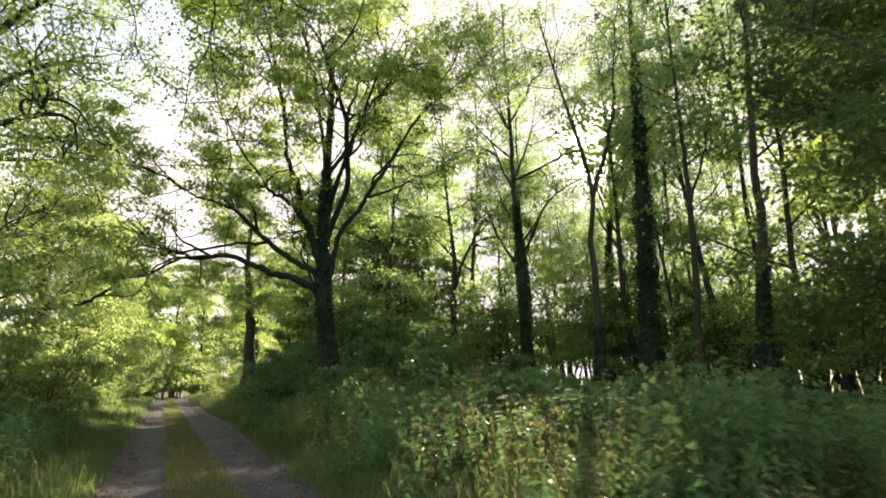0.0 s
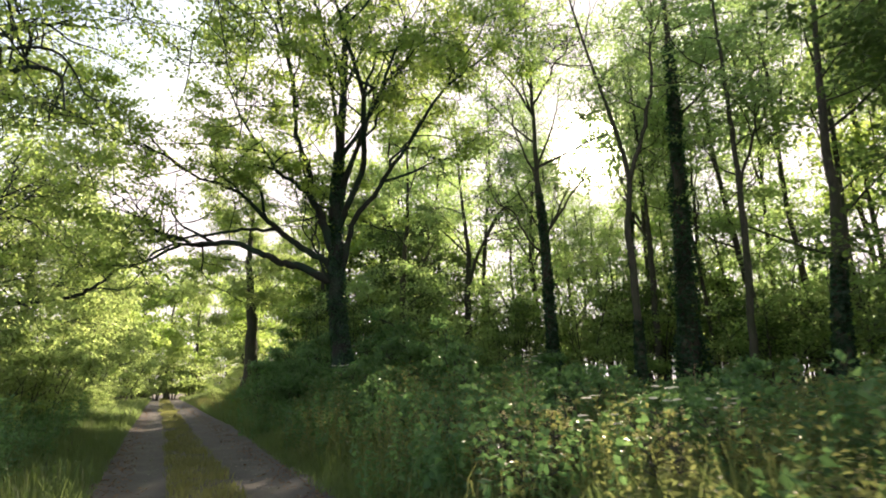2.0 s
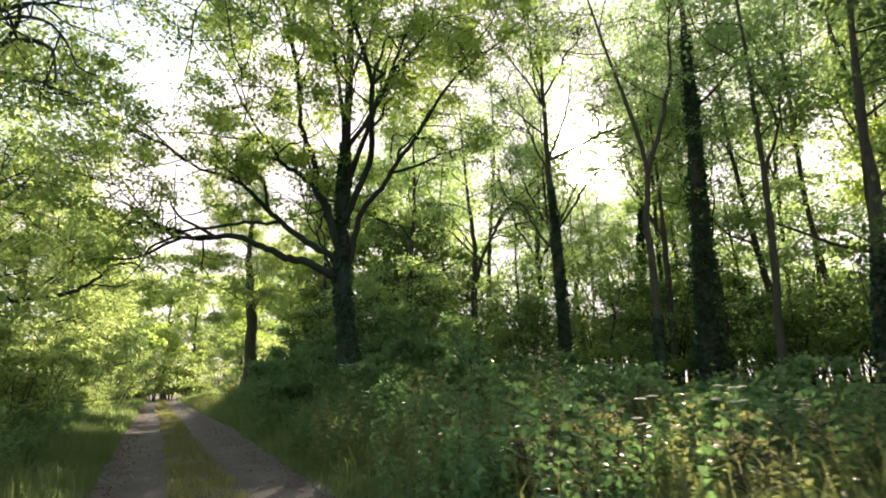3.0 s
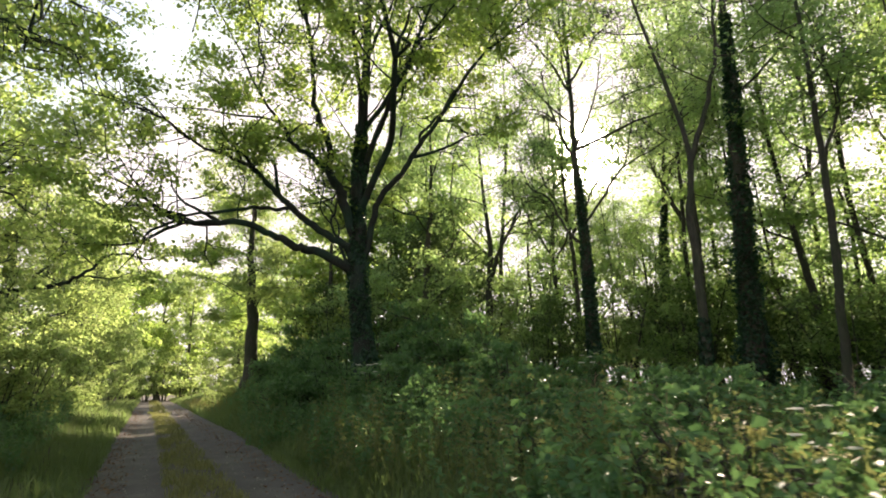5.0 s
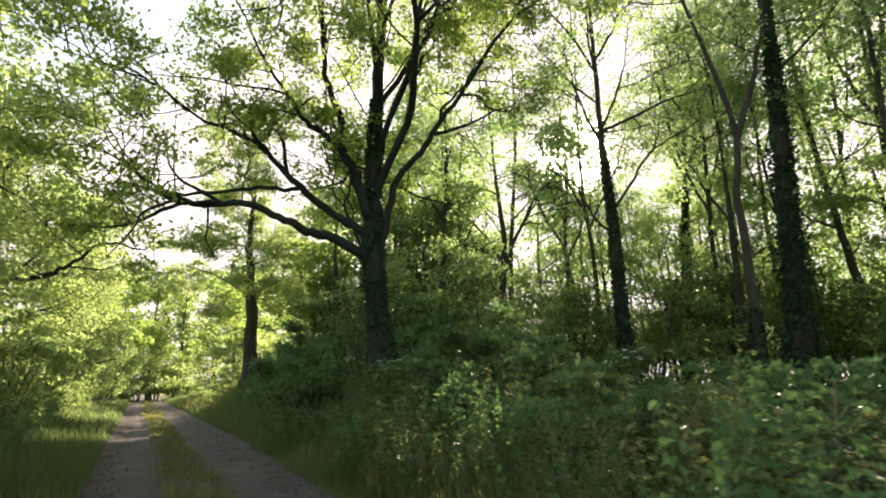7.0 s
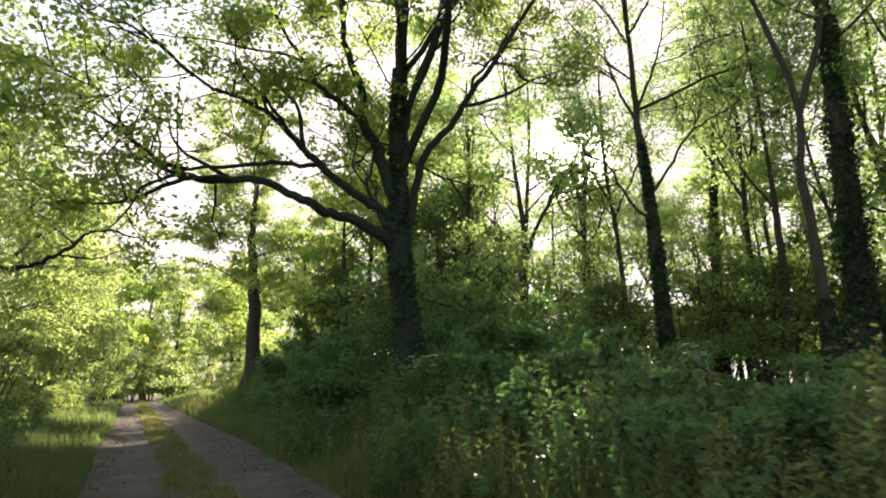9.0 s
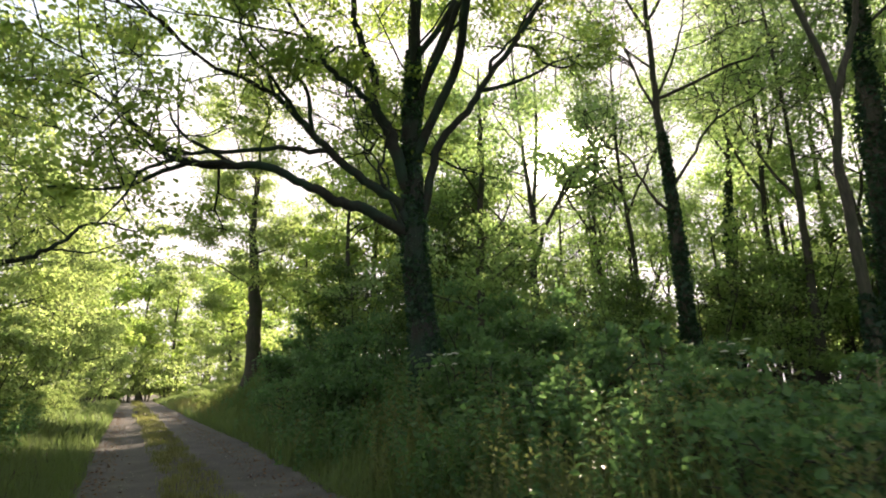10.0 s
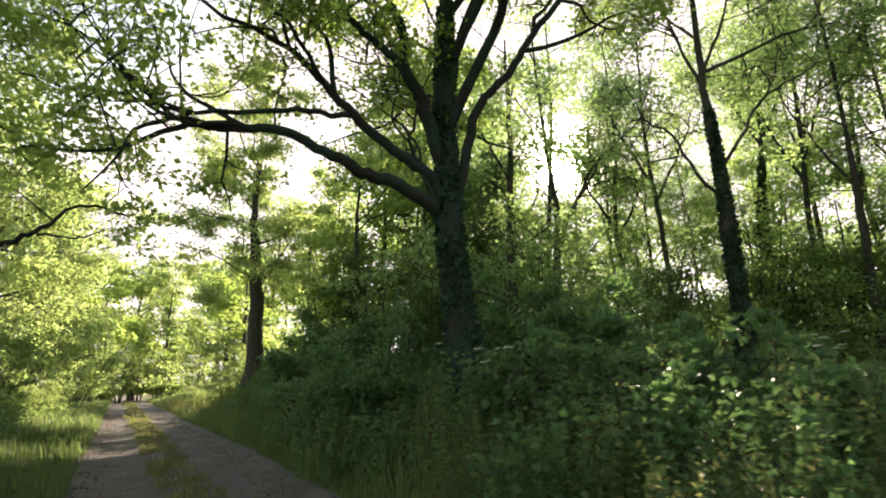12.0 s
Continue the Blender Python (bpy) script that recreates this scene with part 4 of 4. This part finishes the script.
def cow_parsley(seed, at=(0, 0, 0)):
    """A hollow stalk that forks into flat white flower heads, with fine leaves below."""
    rng = np.random.default_rng(seed)
    root = thing("cow_parsley", "cow parsley with flat white flower heads", "flower", at, "cow parsley on the bank")
    w = Wood()
    main = spline([(0, 0, -0.05), (0.03, 0.02, 0.6), (0.05, 0.0, 1.15)], 7)
    w.tube(main, np.linspace(0.008, 0.004, 7), 5)
    heads = []
    for i in range(6):
        a, z = i * 2.3, rng.uniform(0.65, 1.1)
        end = np.array((0.05 + 0.22 * math.cos(a), 0.22 * math.sin(a), z + rng.uniform(0.15, 0.35)))
        w.tube(spline([(0.04, 0.01, z), end * (0.7, 0.7, 1) - (0, 0, 0.08), end], 5), np.linspace(0.005, 0.003, 5), 4)
        heads.append(end)
    part("stalk", w.mesh("stalk", STALK), root)
    for c in heads:
        a = np.arange(14) * 2 * math.pi / 14
        rings = [np.array([[c[0], c[1], c[2] + 0.02]])]
        for r in (0.025, 0.05, 0.075):
            lump = rng.uniform(-0.008, 0.012, 14)
            rings.append(np.stack((c[0] + r * (1 + lump * 8) * np.cos(a), c[1] + r * (1 + lump * 8) * np.sin(a), c[2] + 0.02 - r * r * 3 + lump), 1))
        f = [(0, 1 + i, 1 + (i + 1) % 14) for i in range(14)]
        for k in (0, 1):
            for i in range(14):
                p, q = 1 + 14 * k + i, 1 + 14 * k + (i + 1) % 14
                f += [(p, p + 14, q + 14), (p, q + 14, q)]
        part("flower_head", raw_mesh("flower_head", np.concatenate(rings), f, [PETAL]), root, "flat white flower head")
    n = 240
    h = rng.uniform(0.1, 0.8, n)
    r, a = rng.uniform(0.03, 0.3, n), rng.integers(0, 5, n) * 1.26 + rng.normal(size=n) * 0.25
    part("foliage", leaves_mesh("foliage", np.stack((r * np.cos(a), r * np.sin(a), h + r * 0.4), 1), 0.05, 0.022, rng, WEED_LEAF, 0.5), root, kind="stuff")
    return root


def dry_stalk(seed, at=(0, 0, 0)):
    """A dead pale stem with short side shoots."""
    rng = np.random.default_rng(seed)
    root = thing("dead_stalk", "pale dead flower stalk among the weeds", "weed", at, "dead stalks")
    w = Wood()
    ln = spline([(0, 0, -0.05), (0.03, 0.0, 0.6), (-0.02, 0.05, 1.25)], 8)
    w.tube(ln, np.linspace(0.009, 0.004, 8), 5)
    for i in range(7):
        z, a = 0.5 + i * 0.1, i * 2.4
        w.tube([(0.01, 0.02, z), (0.12 * math.cos(a), 0.12 * math.sin(a), z + 0.12), (0.2 * math.cos(a), 0.2 * math.sin(a), z + 0.14)], (0.005, 0.004, 0.006), 4)
    part("stem", w.mesh("stem", DRY_STALK), root)
    return root


plant_bushes([cow_parsley(365), cow_parsley(366)], [(5.2, 17.6, 1.1), (5.0, 7.0, 0.8), (5.7, 6.6, 0.8), (6.4, 6.4, 0.8), (7.1, 6.9, 0.8), (6.4, 20.6, 1.2), (10.4, 15.0, 1.1), (7.9, 18.6, 1.1)])
plant_bushes([dry_stalk(368), dry_stalk(369)], [(6.3, 10.2, 1.0), (6.8, 10.6, 0.9), (7.2, 8.9, 1.0), (5.1, 8.6, 0.9), (8.6, 8.4, 1.0), (7.0, 11.6, 1.0), (9.4, 10.6, 1.0)])

# ---- deeper wood, unseen shade trees and the far end of the track ----
deep = [broadleaf("forest_tree", "slim leafy tree, deeper in the wood or out of view as added shade", [(0, 0, 0), (0.15, -0.1, h * 0.35), (-0.1, 0.15, h * 0.7), (0.1, 0, h)], 0.15, 0.03, 420 + i, leaf, GREY_BARK,
                  every=1.25, reach=4.4, bare=0.26, count=4600, size=(0.18, 0.12), puff=0.42, ivy=h * 0.16, ivy_r=0.08, group="trees of the wood") for i, (h, leaf) in enumerate(((15, ASH_LEAF), (13, ASH_LEAF), (16, OAK_LEAF)))]
# copies at y < 0 or x < -5 are unseen, added to shade the bank
plant_bushes(deep, [(21.0, 21.6, 0.62), (23.6, 20.4, 0.66), (25.8, 23.6, 0.7), (19.8, 18.6, 0.5), (25.5, 15.0, 0.9), (29.0, 13.0, 1.0), (28.5, 18.5, 0.8), (27.0, 8.6, 1.0), (24.0, 11.8, 0.8), (22.4, 16.4, 0.7), (9.0, -3.0, 1.0), (7.5, -9.0, 1.1), (12.5, -6.5, 1.2), (-5.2, 1.0, 1.0), (-5.4, -7.0, 1.1), (-6.4, 8.5, 1.0), (-5.6, -15.0, 1.1), (8.4, -16.0, 1.2), (15.0, -13.0, 1.2), (19.0, -3.0, 1.2), (-10.5, 16.0, 1.2), (21.5, 7.0, 1.0), (15.0, 35.5, 1.1), (25.0, 10.0, 1.3), (18.0, 4.6, 1.2), (22.0, 4.0, 1.3),
                    (26.5, 4.5, 1.3), (19.0, 31.0, 1.25), (16.2, 32.0, 1.15), (15.5, 1.0, 1.1), (29.5, 7.5, 1.25), (23.5, 18.8, 1.1), (24.0, 41.0, 0.9), (19.8, 10.4, 0.9), (17.2, 38.6, 1.35), (13.2, 34.6, 1.15), (20.5, 42.5, 1.4), (12.0, 70.0, 1.4), (16.0, 74.0, 1.5)])
airy = [broadleaf("forest_tree", "slender airy tree with lacy backlit leaves", [(0, 0, 0), (0.2, -0.1, h * 0.3), (-0.15, 0.2, h * 0.65), (0.1, 0, h)], 0.12, 0.025, 440 + i, ASH_LEAF, GREY_BARK,
                  [([(0.1, 0, h * 0.42), (0.8, -0.5, h * 0.56), (1.3, -0.8, h * 0.78)], 0.06, 0.015), ([(0, 0.1, h * 0.46), (-0.8, 0.5, h * 0.6), (-1.2, 1.0, h * 0.86)], 0.05, 0.015)],
                  every=0.8, reach=3.2, bare=0.56, limb_start=0.5, count=8500, size=(0.12, 0.08), puff=0.34, share=0.9, group="trees of the wood") for i, h in enumerate((19, 17, 21))]
plant_bushes(airy, [(21.6, 24.4, 0.68), (25.2, 26.6, 0.78), (26.0, 16.8, 1.0), (22.2, 29.4, 0.9), (27.4, 23.4, 0.9), (21.4, 19.4, 1.0), (25.2, 20.8, 1.1), (20.2, 16.2, 0.9), (23.0, 13.2, 1.0), (28.2, 24.0, 1.0), (21.6, 9.2, 1.0), (26.2, 12.6, 1.05)])
edge = [shrub("field_edge_bush", "scrubby bush along the field edge of the wood", (0, 0, 0), 4.2, 4.0, 330 + i, ASH_LEAF, 2200, (0.14, 0.095), 7, group="bushes of the field edge", puff=0.32, low=0.55, tuft=40) for i in range(2)]
plant_bushes(edge, [(26.0, 6.0, 1.2), (27.5, 3.0, 1.3), (24.0, 10.0, 1.1), (29.0, 17.0, 1.3), (31.0, 21.0, 1.4), (27.0, 20.5, 1.2), (30.0, 7.6, 1.4), (24.5, 14.6, 0.9), (22.5, 5.6, 1.2), (28.0, 26.5, 1.2), (29.5, 15.2, 1.1), (31.5, 10.5, 1.1), (28.4, 9.6, 1.0), (30.6, 13.0, 0.9), (30.5, 1.0, 1.5), (31.0, 6.0, 1.4), (32.0, 24.0, 1.0), (31.0, 25.0, 1.1), (28.0, 35.0, 1.2), (24.0, 38.0, 1.2), (27.0, 12.5, 0.9), (26.0, 27.0, 1.1), (30.5, 19.0, 1.6), (33.6, 13.0, 1.9), (25.4, 13.0, 1.1)])
far_trees = [broadleaf("roadside_tree", "distant leafy tree beside the track", [(0, 0, 0), (0.1, 0, 4), (-0.1, 0.1, 8), (0, 0, 12)], 0.25, 0.04, 400 + i, SUNLIT_LEAF if i else OAK_LEAF, GREY_BARK,
                       every=0.9, reach=5.2, bare=0.04, count=4300, size=(0.32, 0.21), puff=0.5, depth=2, group="trees along the far track") for i in range(2)]
plant_bushes(far_trees, [(9.6, 39.4, 0.75), (12.2, 43.5, 0.9), (9.6, 54.5, 0.82), (10.0, 63.0, 1.0), (8.8, 31.4, 0.72), (10.9, 33.6, 0.78), (13.6, 35.0, 0.85), (15.0, 72.0, 0.9), (18.5, 76.0, 0.9), (-4.5, 66, 1.3), (-3.6, 80, 1.4), (12.5, 76, 1.05), (-2.6, 95, 1.5), (13.0, 87, 1.15), (5.5, 120, 1.7), (10.5, 124, 1.6), (0.5, 122, 1.7), (-4, 112, 1.6),
                         (4.6, 104, 1.1), (8.6, 103, 1.2), (13.5, 99, 1.25), (15, 112, 1.4), (21.0, 72, 1.0)])
